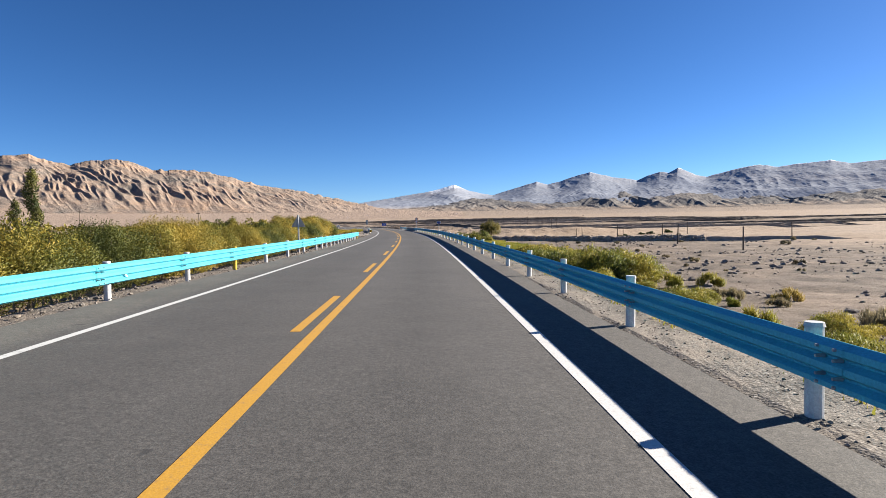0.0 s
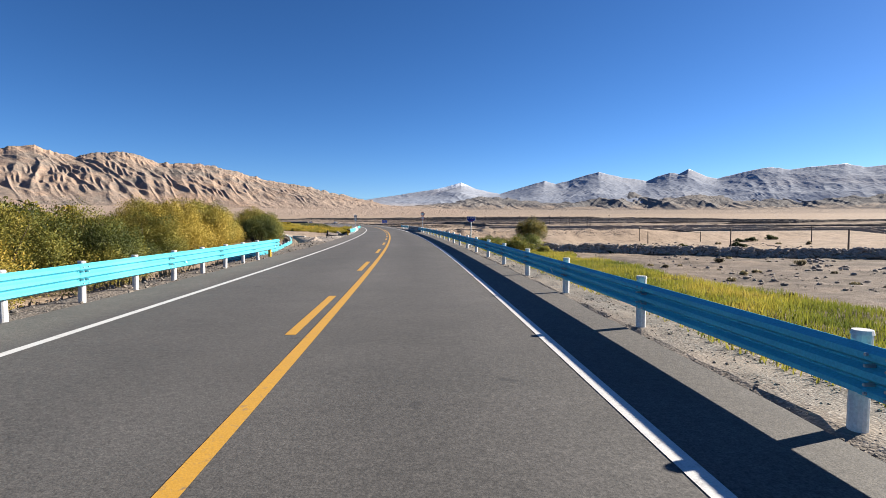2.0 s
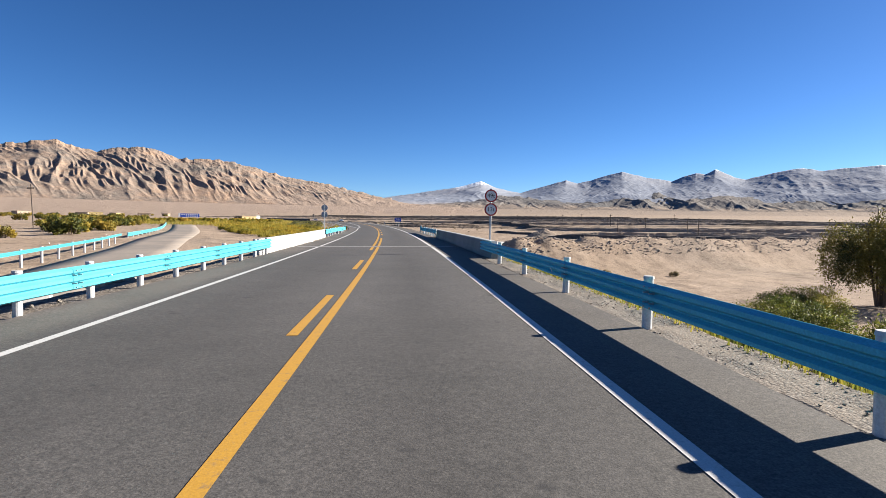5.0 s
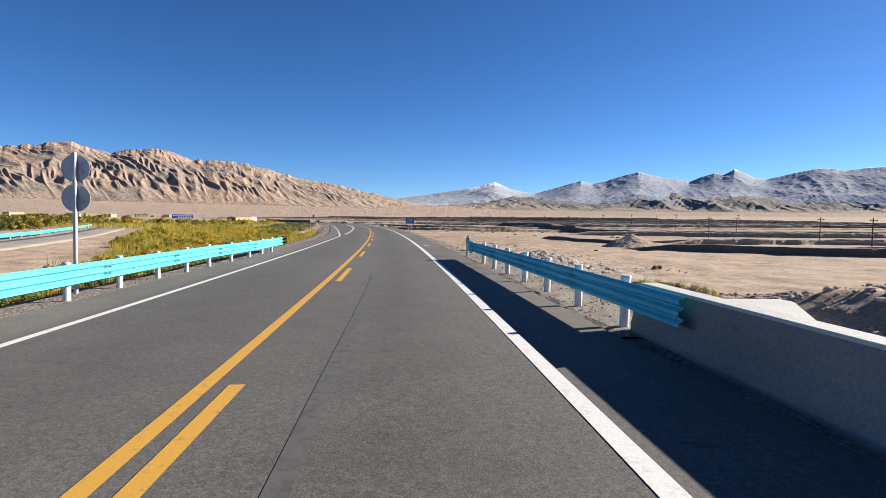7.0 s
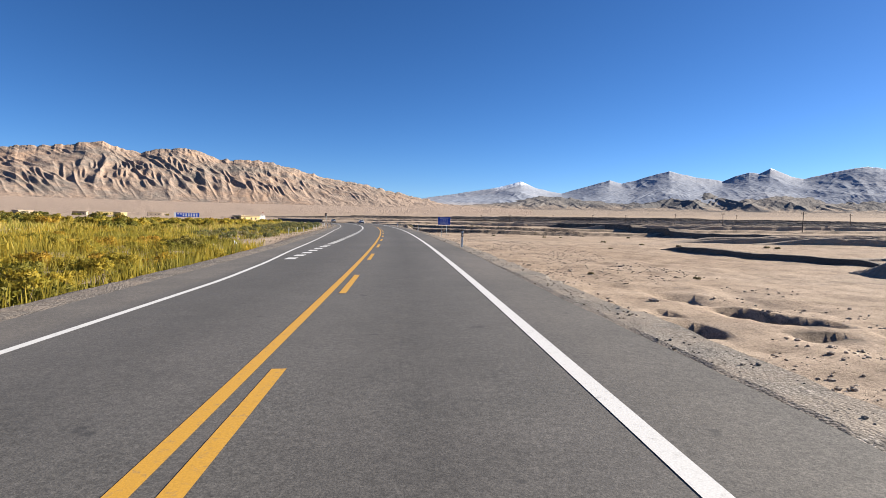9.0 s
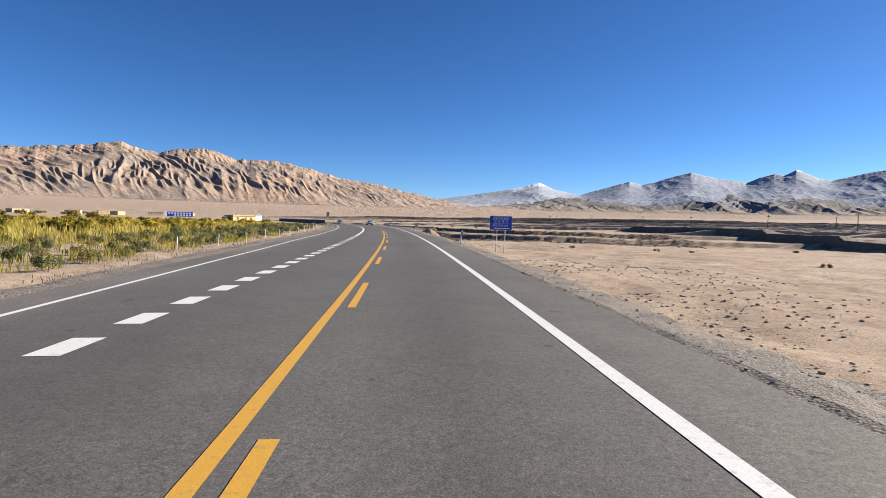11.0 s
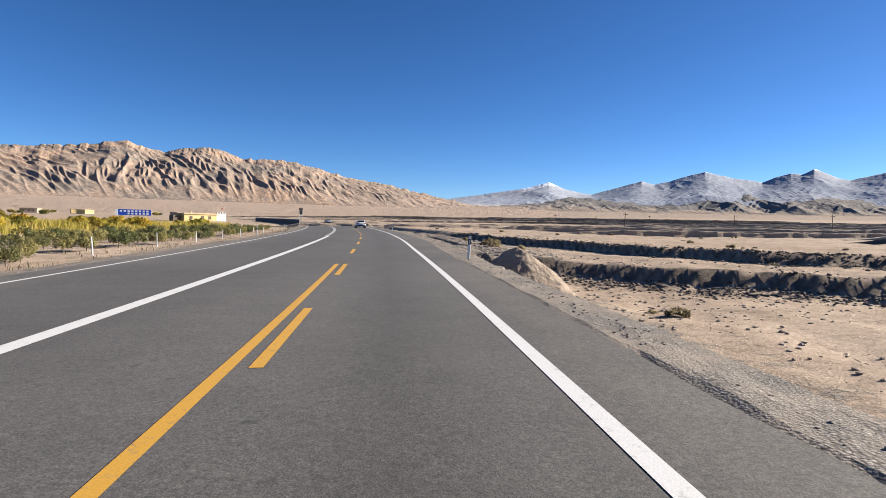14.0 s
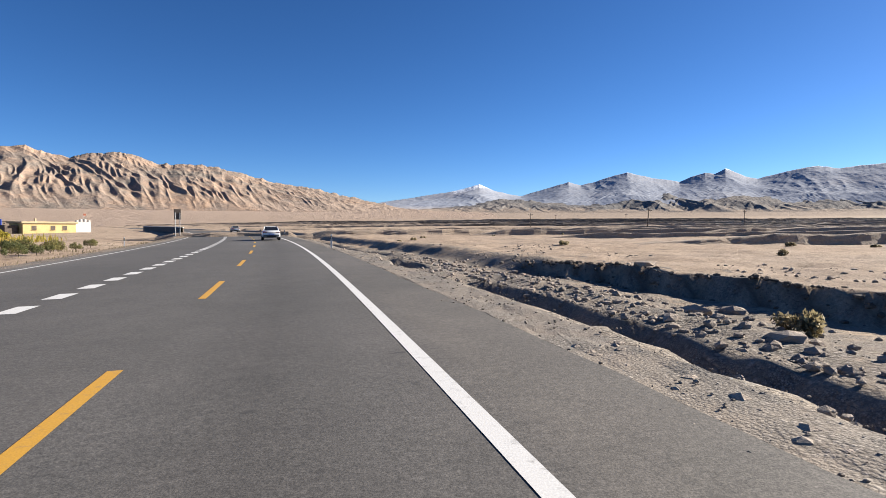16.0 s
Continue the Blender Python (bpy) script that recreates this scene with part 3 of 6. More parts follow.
# how stony the ground is: most beside the carriageway, and in a wide belt along the gully
reach = np.where(D > 0, 2.2 + 1.7 * smooth(225, 255, S) + 1.5 * smooth(165, 172, S) * (1 - smooth(184, 196, S)) + 2.9 * smooth(312, 322, S) * (1 - smooth(372, 390, S)), 1.6)
off_road = np.where(D > 0, D - right_edge(S), -D - left_edge(S))
stony = np.clip(1.0 - 0.5 * off_road / reach, 0, 1) * (off_road < 30)
# marks the steep faces that are coloured dark for shade
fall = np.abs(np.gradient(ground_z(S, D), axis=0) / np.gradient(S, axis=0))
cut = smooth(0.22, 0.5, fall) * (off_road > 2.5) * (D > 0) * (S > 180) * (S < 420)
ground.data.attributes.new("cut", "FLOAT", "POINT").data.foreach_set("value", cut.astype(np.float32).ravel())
ground.data.attributes.new("stony", "FLOAT", "POINT").data.foreach_set("value", stony.astype(np.float32).ravel())

def edge_right(s):
    return 3.2 - 0.08 * smooth(90, 140, s) + 0.13 * smooth(318, 336, s)


def edge_left(s):
    return -np.interp(s, [-60, 200, 206, 214, 226, 250, 272, 300, 345, 900], [3.2, 3.2, 3.5, 4.1, 4.75, 6.1, 7.1, 7.6, 8.2, 8.2])


# the carriageway, widened on the left for the turning lane, with a broken edge
s = np.concatenate([np.arange(-60, 420, 0.8), np.arange(420, 900, 3.0)])
cols = [-1.0, -1.0, -0.5, 0.0, 0.5, 1.0, 1.0]
P = []
for k, c in enumerate(cols):
    ragged = 0.10 * (fbm(s / 0.9, s * 0 + 7 * (c > 0), 3, 51) - 0.5) + 0.25 * (vnoise(s / 11, s * 0 + 5 * (c > 0), 52) - 0.5)
    d = np.where(c < 0, left_edge(s) * c, right_edge(s) * c) + (ragged if abs(c) == 1 else 0)
    d = d + (0.06 if k == len(cols) - 1 else -0.06 if k == 0 else 0)
    x, y = plan(s, d)
    P.append(np.stack([x, y, deck(s, d) - (0.14 if k in (0, len(cols) - 1) else 0.0)], -1))
across = np.repeat(np.array([-9.0, -9.0, -4.5, 0.0, 2.2, 4.4, 4.4])[None, :], len(s), 0)
across[:, 0] = across[:, 1] = -(left_edge(s) + edge_left(s) + 3.2)
across[:, 2], across[:, 4], across[:, 5] = across[:, 1] / 2, right_edge(s) / 2, right_edge(s)
across[:, 6] = right_edge(s)
road = tagged(grid_object("road", np.stack(P, 1), M_ASPH, None, False), "grey asphalt two-lane road with worn painted lines", "road", kind="structure")
road.data.attributes.new("across", "FLOAT", "POINT").data.foreach_set("value", across.astype(np.float32).ravel())


def strip(name, s0, s1, d0, d1, mat, parent, lift=0.005, step=1.5):
    """A painted strip on the carriageway; d0 and d1 may be numbers or functions of s."""
    s = np.linspace(s0, s1, max(2, int(round((s1 - s0) / step)) + 1))
    cols = []
    for d in (d0, d1):
        d = d(s) if callable(d) else np.full_like(s, d)
        x, y = plan(s, d)
        cols.append(np.stack([x, y, deck(s, d) + lift], -1))
    return grid_object(name, np.stack(cols, 1), mat, parent)


strip("edge_line", -60, 700, lambda s: edge_right(s) - 0.075, lambda s: edge_right(s) + 0.075 + 0.03 * smooth(110, 140, s), M_WHITE_LINE, road)
strip("edge_line", -60, 700, lambda s: edge_left(s) - 0.07, lambda s: edge_left(s) + 0.07, M_WHITE_LINE, road)
strip("centre_line", -60, 129, 0.05, 0.20, M_YELLOW_LINE, road)
strip("centre_line", 129, 148, 0.05, 0.20, M_YELLOW_LINE, road)
strip("centre_line", 129, 311, -0.24, -0.09, M_YELLOW_LINE, road)
for k in range(18):
    strip("centre_dash", -52 + 10 * k, -48 + 10 * k, -0.25, -0.10, M_YELLOW_LINE, road)
for k in range(16):
    strip("centre_dash", 157 + 10 * k, 161 + 10 * k, 0.06, 0.21, M_YELLOW_LINE, road)
for k in range(24):
    strip("centre_dash", 317.3 + 10.2 * k, 321.3 + 10.2 * k, -0.07, 0.09, M_YELLOW_LINE, road)
for k in range(38):
    strip("lane_dash", 207.6 + 2.0 * k, 208.6 + 2.0 * k, -3.2, -2.78, M_WHITE_LINE, road)
for k in range(45):
    strip("lane_dash", 347 + 2.2 * k, 348.1 + 2.2 * k, -3.45, -3.05, M_WHITE_LINE, road)
strip("lane_line", 284.6, 346, lambda s: -3.15 - 0.1 * smooth(290, 346, s), lambda s: -2.85 - 0.1 * smooth(290, 346, s), M_WHITE_LINE, road)
M_JOINT = surface("bridge_joint", (0.246, 0.238, 0.230), (0.312, 0.303, 0.295), 2, 30, 0.8, 0.3, 0.01, (0.082, 0.082, 0.082), 0.6)
for s0 in (132.6,):
    strip("bridge_joint", s0, s0 + 0.7, -4.4, 4.4, M_JOINT, road, 0.008, 0.35)
M_SKID = surface("rubber_skid", (0.058, 0.056, 0.054), (0.070, 0.068, 0.066), 1.5, 30, 0.8, 0.2, 0.004, (0.080, 0.077, 0.074), 0.42)
strip("skid_mark", 143, 159, lambda s: 0.88 + 0.03 * np.sin(s / 3), lambda s: 1.04 + 0.03 * np.sin(s / 3), M_SKID, road, 0.004)


# the side road that leaves to the left
s = np.arange(80.0, 420, 2.0)
c = np.interp(s, SIDE_S, SIDE_D)
P = []
for off in (-2.9, -2.6, -1.2, 0, 1.2, 2.6, 2.9):
    d = np.minimum(c + off, -left_edge(s) + 0.02 - 0.001 * abs(off))
    x, y = plan(s, d)
    P.append(np.stack([x, y, np.where(d > -5.2, np.minimum(ground_z(s, d, False) + 0.04, deck(s, d) - 0.015), ground_z(s, d, False) + 0.05) - (0 if abs(off) < 2.8 else 0.5) - 0.4 * (1 - smooth(82, 88, s))], -1))
tagged(grid_object("side_road", np.stack(P, 1), M_SIDE), "dusty pale side road that leaves the highway", "road", kind="structure")


def verge(s0, s1, d_in, d_out, label):
    """A rough gravel verge laid on the ground beside the carriageway."""
    s = np.arange(s0, s1, 0.45)
    k = np.linspace(0, 1, 9)
    P = []
    for j, q in enumerate(k):
        inner, outer = d_in(s), d_out(s)
        d = inner + (outer - inner) * q + (0.35 * (fbm(s / 1.3, s * 0 + 3, 3, 55) - 0.5) if j == 8 else 0.06 * (vnoise(s * 1.7, s * 0 + j, 56) - 0.5))
        x, y = plan(s, d)
        z = np.maximum(ground_z(s, d), deck(s, d) * (np.abs(d) < 5.5) - 9 * (np.abs(d) >= 5.5) - 0.05 - 0.03 * q) + (0.035 if 0 < j < 8 else 0.004 if j == 0 else -0.08) + 0.05 * (fbm(x * 2.5, y * 2.5, 2, 57) - 0.5) * (j not in (0, 8))
        P.append(np.stack([x, y, z], -1))
    return tagged(grid_object("verge", np.stack(P, 1), M_GRAVEL, None, False), label, "verge", kind="structure")


verge(-40, 124, lambda s: right_edge(s) - 0.03, lambda s: 5.55 + 0 * s, "grey gravel verge below the guardrail")
verge(150, 420, lambda s: right_edge(s) - 0.05, lambda s: right_edge(s) + 1.0 + 0.6 * vnoise(s / 5, s * 0, 58), "dark grey gravel road shoulder")


# ---- mountains ----
def mountains(name, mat, skyline, origin, r0, r_foot, r_top, r_end, foot_el, n_az, n_r, slants, wave, seed, carve, label, crest=0.0, scale=1.0, long=5.0, amps=(1.0, 0.62, 0.36, 0.22, 0.10), fade=0.88):
    """A range seen as a ring sector: skyline is rows of degrees right of the y axis and rise in thousandths."""
    a = np.linspace(skyline[0][0], skyline[-1][0], n_az)
    top = np.interp(a, [p[0] for p in skyline], [p[1] for p in skyline]) / 1000 * scale
    top = top + crest * (fbm(a * 2.2, a * 0, 5, seed + 3) - 0.5) / 1000
    r = np.concatenate([np.linspace(r0, r_foot, max(4, n_r // 10))[:-1], np.linspace(r_foot, r_top, n_r), np.linspace(r_top, r_end, max(4, n_r // 8))[1:]])
    A, R = np.meshgrid(np.radians(a), r, indexing="ij")
    w_ = max(3, int(2.4 / (a[1] - a[0])))
    soft_top = np.convolve(np.pad(top, w_, mode="edge"), np.hanning(2 * w_ + 1) / np.hanning(2 * w_ + 1).sum(), "valid")
    up = np.clip((R - r_foot) / (r_top - r_foot), 0, 1) ** 5
    T = soft_top[:, None] * (1 - up) + top[:, None] * up
    foot = foot_el / 1000 * r_foot * np.clip((R - r0) / (r_foot - r0), 0, 1) ** 1.4
    u = np.clip((R - r_foot) / (r_top - r_foot), 0, 1)
    arc = A * r_top
    bend = 0.5 * wave * (fbm(arc / (2.2 * wave), R / (2.2 * wave), 2, seed) - 0.5)
    ridge, tot = 0, 0
    for k, amp in enumerate(amps):
        sl = slants[k]
        w = wave / (1, 2.1, 4.6, 8.8, 17.0)[k]
        p, q = (arc + sl * (R - r_foot) + bend) / w + 3.7 * k, R / (w * (long if k < 2 else 1.3 * long)) + 1.9 * k
        ridge, tot = ridge + amp * (1 - 2 * np.abs(vnoise(p, q, seed + 7 * k) - 0.5)), tot + amp
    ridge = ridge / tot - 0.55
    rise = T * r_top - foot_el / 1000 * r_foot
    lumps = fbm(arc / (wave * 4), R / (wave * 3), 3, seed + 9) - 0.5
    prof = u ** 0.9 * (1 + 0.5 * lumps * (1 - u))
    env = np.clip(u * 5, 0, 1) * (1 - fade * u ** 3)
    z = foot + rise * prof + carve * rise * ridge * env
    back = np.clip((R - r_top) / (r_end - r_top), 0, 1)
    z = z * (1 - 0.5 * back)
    z = z - 4.0 * (R <= r0 + 1)
    x, y = origin[0] + R * np.sin(A), origin[1] + R * np.cos(A)
    return tagged(grid_object(name, np.stack([x, y, z], -1), mat), label, "mountain", kind="structure")


LEFT_SKY = [(-75, 70), (-60, 82), (-50, 86), (-43.5, 93), (-40.5, 99), (-38, 106), (-36, 112), (-34.7, 104), (-33.3, 100), (-31.3, 109), (-29, 110), (-27, 96), (-24.5, 97),
            (-22.5, 95), (-20.3, 85), (-17.9, 74), (-15.2, 67), (-12, 55), (-8.5, 41), (-5.6, 33), (-2, 27), (2, 24)]
PEAK_SKY = [(-9, 38), (-5.7, 46.7), (-3.9, 52), (-1.8, 57.7), (-0.3, 63), (1.45, 71.5), (2.9, 61), (4.7, 54), (5.5, 51.8), (6.9, 59.3), (8.8, 69), (10, 74.8), (11.1, 69), (12.5, 74.6), (14, 82.8),
            (15.3, 89), (16.4, 83.7), (17.6, 78.4), (18.7, 76.3), (19.8, 71.5), (20.8, 78.8), (21.9, 85), (22.7, 82.5), (23.5, 89.5), (24.2, 85), (25.1, 77), (26, 72.6), (26.9, 76.4),
            (28.2, 82.7), (29.5, 88), (30.2, 89), (31.8, 85), (33.5, 87), (35.7, 90), (37, 84), (42, 88), (50, 80)]
HILL_SKY = [(-12, 26), (-5.7, 31.8), (-1.2, 38), (3.2, 50.9), (5.5, 48), (8.3, 45), (10.5, 44), (12.8, 50), (14.5, 52), (16.5, 52.5), (18.7, 57), (19.8, 52), (20.9, 55), (22.9, 51.5), (24.8, 54),
            (27.5, 51), (29, 49.6), (31, 51), (34, 50), (38, 54), (50, 50)]
MID = (-20.0, 165.0)
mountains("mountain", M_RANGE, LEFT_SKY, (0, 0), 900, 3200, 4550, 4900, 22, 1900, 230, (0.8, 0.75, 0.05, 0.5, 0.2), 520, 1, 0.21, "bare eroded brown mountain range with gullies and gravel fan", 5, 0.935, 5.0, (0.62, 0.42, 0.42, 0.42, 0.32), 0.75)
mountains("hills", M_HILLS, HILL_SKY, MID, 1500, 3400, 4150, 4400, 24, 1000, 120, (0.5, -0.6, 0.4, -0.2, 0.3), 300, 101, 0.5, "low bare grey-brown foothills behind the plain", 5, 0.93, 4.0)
mountains("snow_mountain", M_HAZED_PEAKS, PEAK_SKY, MID, 3500, 3650, 4790, 4880, 26, 1400, 120, (0.9, -0.9, 0.2, -0.4, 0.5), 420, 201, 0.10, "far mountains coloured blue-grey for haze, with snow on the peaks", 1.2, 1.0, 1.7, (1.0, 0.7, 0.5, 0.34, 0.18), 0.45)

# ---- guardrails ----
BEAM = [(0.000, 0.235), (0.012, 0.242), (0.075, 0.268), (0.075, 0.312), (0.012, 0.350), (0.012, 0.368), (0.075, 0.408), (0.075, 0.462), (0.012, 0.500), (0.012, 0.518), (0.075, 0.556), (0.075, 0.610), (0.012, 0.645), (0.000, 0.655)]
_posts = {}


def post_mesh(mat):
    if mat.name not in _posts:
        bm = tube(0.070, 0.070, 1.52, Matrix.Translation((0, 0, -0.85)), 14)
        tube(0.078, 0.070, 0.035, Matrix.Translation((0, 0, 0.67)), 14, bm)
        me = bpy.data.meshes.new("post")
        bm.to_mesh(me)
        bm.free()
        me.materials.append(mat)
        _posts[mat.name] = me
    return _posts[mat.name]


def bolt_mesh():
    if "bolt" not in _posts:
        bm = tube(0.018, 0.012, 0.075, None, 6)
        me = bpy.data.meshes.new("bolt")
        bm.to_mesh(me)
        bm.free()
        me.materials.append(M_STEEL)
        _posts["bolt"] = me
    return _posts["bolt"]


def beam_section(parent, base, s0, s1, dfun, side, hfun, rise=0.0, flat=1.0, proud=0.0, name="beam"):
    """One corrugated length of rail; side is -1 where its ridges face smaller d."""
    ss = np.linspace(s0, s1, 5)
    cols = []
    prof = BEAM + [(o - 0.006, z) for o, z in reversed(BEAM)]
    for o, z in prof:
        d = dfun(ss) + side * (o + 0.085 + proud)
        x, y = plan(ss, d)
        cols.append(np.stack([x, y, hfun(ss) + 0.445 + (z - 0.445) * flat + rise], -1))
    cols.append(cols[0])
    P = np.stack(cols, 1) - np.array(base)
    ob = grid_object(name, P, M_TEAL, parent)
    ob.data.polygons.foreach_set("use_smooth", np.zeros(len(ob.data.polygons), bool))
    return ob


def guardrail(s0, s1, d, side, label, spacing, height=None, yellow=(), shift=0.0, rise=0.0, flat=1.0, drop=0.0):
    dfun = d if callable(d) else (lambda q: np.full_like(np.asarray(q, float), d))
    hfun = height or (lambda q: deck(q, dfun(q)))
    x, y = plan(s0, dfun(np.array([s0]))[0])
    base = (float(x), float(y), float(hfun(np.array([s0]))[0]))
    ob = new("guardrail")
    ob.location = base
    tagged(ob, label, "guardrail", "roadside guardrails")
    for k in range(max(1, int(math.ceil((s1 - s0) / 4)))):
        beam_section(ob, base, s0 + 4 * k - (0.02 if k else 0), min(s1, s0 + 4 * k + 4), dfun, side, hfun, rise, flat)
        if k and flat > 0.8 and -4 < s0 + 4 * k < 170:
            beam_section(ob, base, s0 + 4 * k - 0.16, s0 + 4 * k + 0.16, dfun, side, hfun, rise, flat * 1.01, 0.007, "splice_plate")
            for zz in (0.29, 0.36, 0.51, 0.60):
                for ds in (-0.09, 0.09):
                    q = s0 + 4 * k + ds
                    dd = float(dfun(np.array([q]))[0]) + side * 0.112
                    px, py = plan(q, dd)
                    m = pose(float(px) - base[0], float(py) - base[1], float(hfun(np.array([q]))[0]) - base[2] + 0.445 + (zz - 0.445) * flat + rise, 0, 90 * side, math.degrees(float(heading(q))))
                    bolt = new("bolt", bolt_mesh())
                    bolt.parent = ob
                    bolt.matrix_local = m
    p = s0 + 0.5 + shift
    k = 0
    while p < s1 - 0.2:
        dd = float(dfun(np.array([p]))[0])
        px, py = plan(p, dd)
        q = new("post", post_mesh(M_POST_Y if k in yellow else M_POST))
        q.parent = ob
        q.matrix_local = Matrix.Translation((float(px) - base[0], float(py) - base[1], float(hfun(np.array([p]))[0]) - base[2] + rise - drop)) @ pose(0, 0, 0, random.uniform(-1.5, 1.5), random.uniform(-1.5, 1.5), random.uniform(0, 360))
        if k % 5 == 2:
            bm = bmesh.new()
            v = [bm.verts.new(c) for c in ((-0.004, -0.03, 0.38), (-0.004, 0.03, 0.38), (-0.05, 0.045, 0.48), (-0.05, -0.045, 0.48))]
            bm.faces.new(v)
            bmesh.ops.solidify(bm, geom=bm.faces[:], thickness=0.006)
            bmesh.ops.transform(bm, matrix=pose(float(px) - base[0], float(py) - base[1], float(hfun(np.array([p]))[0]) - base[2], 0, 0, math.degrees(float(heading(p)))) @ Matrix.Translation((side * 0.17, 0.5, 0)), verts=bm.verts)
            part("reflector", bm, M_SIGN_WHITE, ob, "white reflector plate")
        p += spacing(p) if callable(spacing) else spacing
        k += 1
    return ob, base, dfun, hfun


def end_board(ob, base, s, d, h, side, face):
    """Rounded end shoe of a rail with slanting black and yellow bands."""
    for k in range(6):
        bm = bmesh.new()
        z0 = 0.16 + 0.085 * k
        v = [bm.verts.new((u, 0, z)) for u, z in ((-0.21, z0), (0.21, z0 + 0.12), (0.21, min(0.70, z0 + 0.21)), (-0.21, min(0.70, z0 + 0.09)))]
        bm.faces.new(v)
        bmesh.ops.solidify(bm, geom=bm.faces[:], thickness=0.02)
        x, y = plan(s, d)
        bmesh.ops.transform(bm, matrix=pose(float(x) - base[0], float(y) - base[1], h - base[2], 0, 0, math.degrees(float(heading(s))) + face), verts=bm.verts)
        part("marker_band", bm, M_BLACK if k % 2 else M_POST_Y, ob, "black band" if k % 2 else "yellow band")


guardrail(-36, 124, 4.76, -1, "teal corrugated steel guardrail on white posts beside the gravel verge", 4.0, shift=-0.15, rise=0.035, flat=0.88)
a3 = guardrail(148.75, 164.9, lambda q: np.interp(q, [147, 153, 165], [4.90, 4.88, 4.76]), -1, "short teal corrugated steel guardrail after the bridge", 2.05, shift=1.35, rise=0.035, flat=0.88)
bm = block(0.20, 0.42, 0.44, Matrix.Translation((0, 0, 0)), 0.05)
x, y = plan(164.85, 4.60)
bmesh.ops.transform(bm, matrix=pose(float(x) - a3[1][0], float(y) - a3[1][1], float(deck(164.8, 4.6)) - a3[1][2] + 0.30, 0, 0, math.degrees(float(heading(164.8)))), verts=bm.verts)
part("end_shoe", bm, M_TEAL, a3[0], "teal end shoe")
guardrail(-36.4, 68.2, -5.0, 1, "teal corrugated steel guardrail on white posts before bushes", lambda p: 4.1 if p < 36 else 2.15, yellow=(14, 32), shift=-1.2, rise=0.055, flat=1.03)
a1 = guardrail(107.2, 127, -4.75, 1, "teal guardrail with striped end board before the bridge", 2.1, yellow=(0,))
end_board(a1[0], a1[1], 107.1, -4.62, float(deck(107, -4.6)), 1, 0)
a2 = guardrail(151.8, 173.9, lambda q: np.interp(q, [152, 163, 168, 174], [-4.95, -4.90, -4.52, -4.50]), 1, "teal guardrail with striped end board after the bridge", 2.15, yellow=(10,))
end_board(a2[0], a2[1], 174.0, -4.36, float(deck(174, -4.4)), 1, 0)


def flare(q):
    return np.interp(q, [62, 69.5, 71, 74.5, 80, 86, 97, 112, 125, 145, 168], [-6.2, -5.8, -5.9, -6.3, -7.0, -7.7, -9.7, -13.0, -16.4, -21.6, -28.0])


guardrail(63.5, 160, flare, 1, "narrow pale teal guardrail that curves away along the side road", 3.2, height=lambda q: ground_z(q, flare(q), False) * 0.35 - 0.16, rise=-0.30, flat=0.48, drop=0.12)


def far_flare(q):
    return np.interp(q, SIDE_S, SIDE_D) - 4.2


guardrail(168, 262, far_flare, 1, "pale teal guardrail along the side road", 4.0, height=lambda q: ground_z(q, far_flare(q), False) - 0.05)


# ---- bridge parapets ----
def parapet(s0, s1, d, side, label, mat=M_CONC):
    """Concrete wall with a sloped toe and a sunk end; side is the way its road face looks."""
    prof = [(0.0, -0.6), (0.0, 0.08), (0.03, 0.20), (0.05, 0.63), (0.07, 0.66), (0.24, 0.66), (0.27, 0.63), (0.27, -0.6)]
    ss = np.concatenate([[s0, s0 + 0.2, s0 + 0.5], np.arange(s0 + 3, s1 - 3, 1.5), [s1 - 0.5, s1 - 0.2, s1]])
    k = np.minimum(1, np.minimum((ss - s0) / 0.5 + 0.7, (s1 - ss) / 0.5 + 0.7))
    cols = []
    for o, z in prof:
        d_ = d + side * o + 0 * ss
        x, y = plan(ss, d_)
        cols.append(np.stack([x, y, deck(ss, d_) + np.where(z > 0.3, z * np.minimum(1, k), z)], -1))
    P = np.stack(cols, 1)
    base = P[0, 0].copy()
    top = new("parapet")
    top.location = base
    tagged(top, label, "bridge parapet", "bridge parapets")
    wall = grid_object("wall", P - base, mat, top)
    wall.data.polygons.foreach_set("use_smooth", np.zeros(len(wall.data.polygons), bool))
    n = len(prof)
    for row in (0, len(ss) - 1):
        bm = bmesh.new()
        bm.faces.new([bm.verts.new(P[row, j] - base) for j in range(n)])
        part("end_face", bm, mat, top)
    # cap in the lit whitewash, over a wall whose shade is in its colour
    if mat is not M_CONC:
        cols = []
        for o, z in ((0.035, 0.635), (0.035, 0.672), (0.265, 0.672), (0.285, 0.635)):
            x, y = plan(ss, d + side * o)
            cols.append(np.stack([x, y, deck(ss, d + side * o + 0 * ss) + z * np.minimum(1, k)], -1))
        cap = grid_object("coping", np.stack(cols, 1) - base, M_CONC, top)
        cap.data.polygons.foreach_set("use_smooth", np.zeros(len(cap.data.polygons), bool))
        tagged(cap, "whitewashed coping")
    return top


parapet(123, 150.4, 4.90, 1, "whitewashed concrete bridge parapet with shade coloured into its wall", M_CONC_SHADED)
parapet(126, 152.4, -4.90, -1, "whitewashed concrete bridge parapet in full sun")

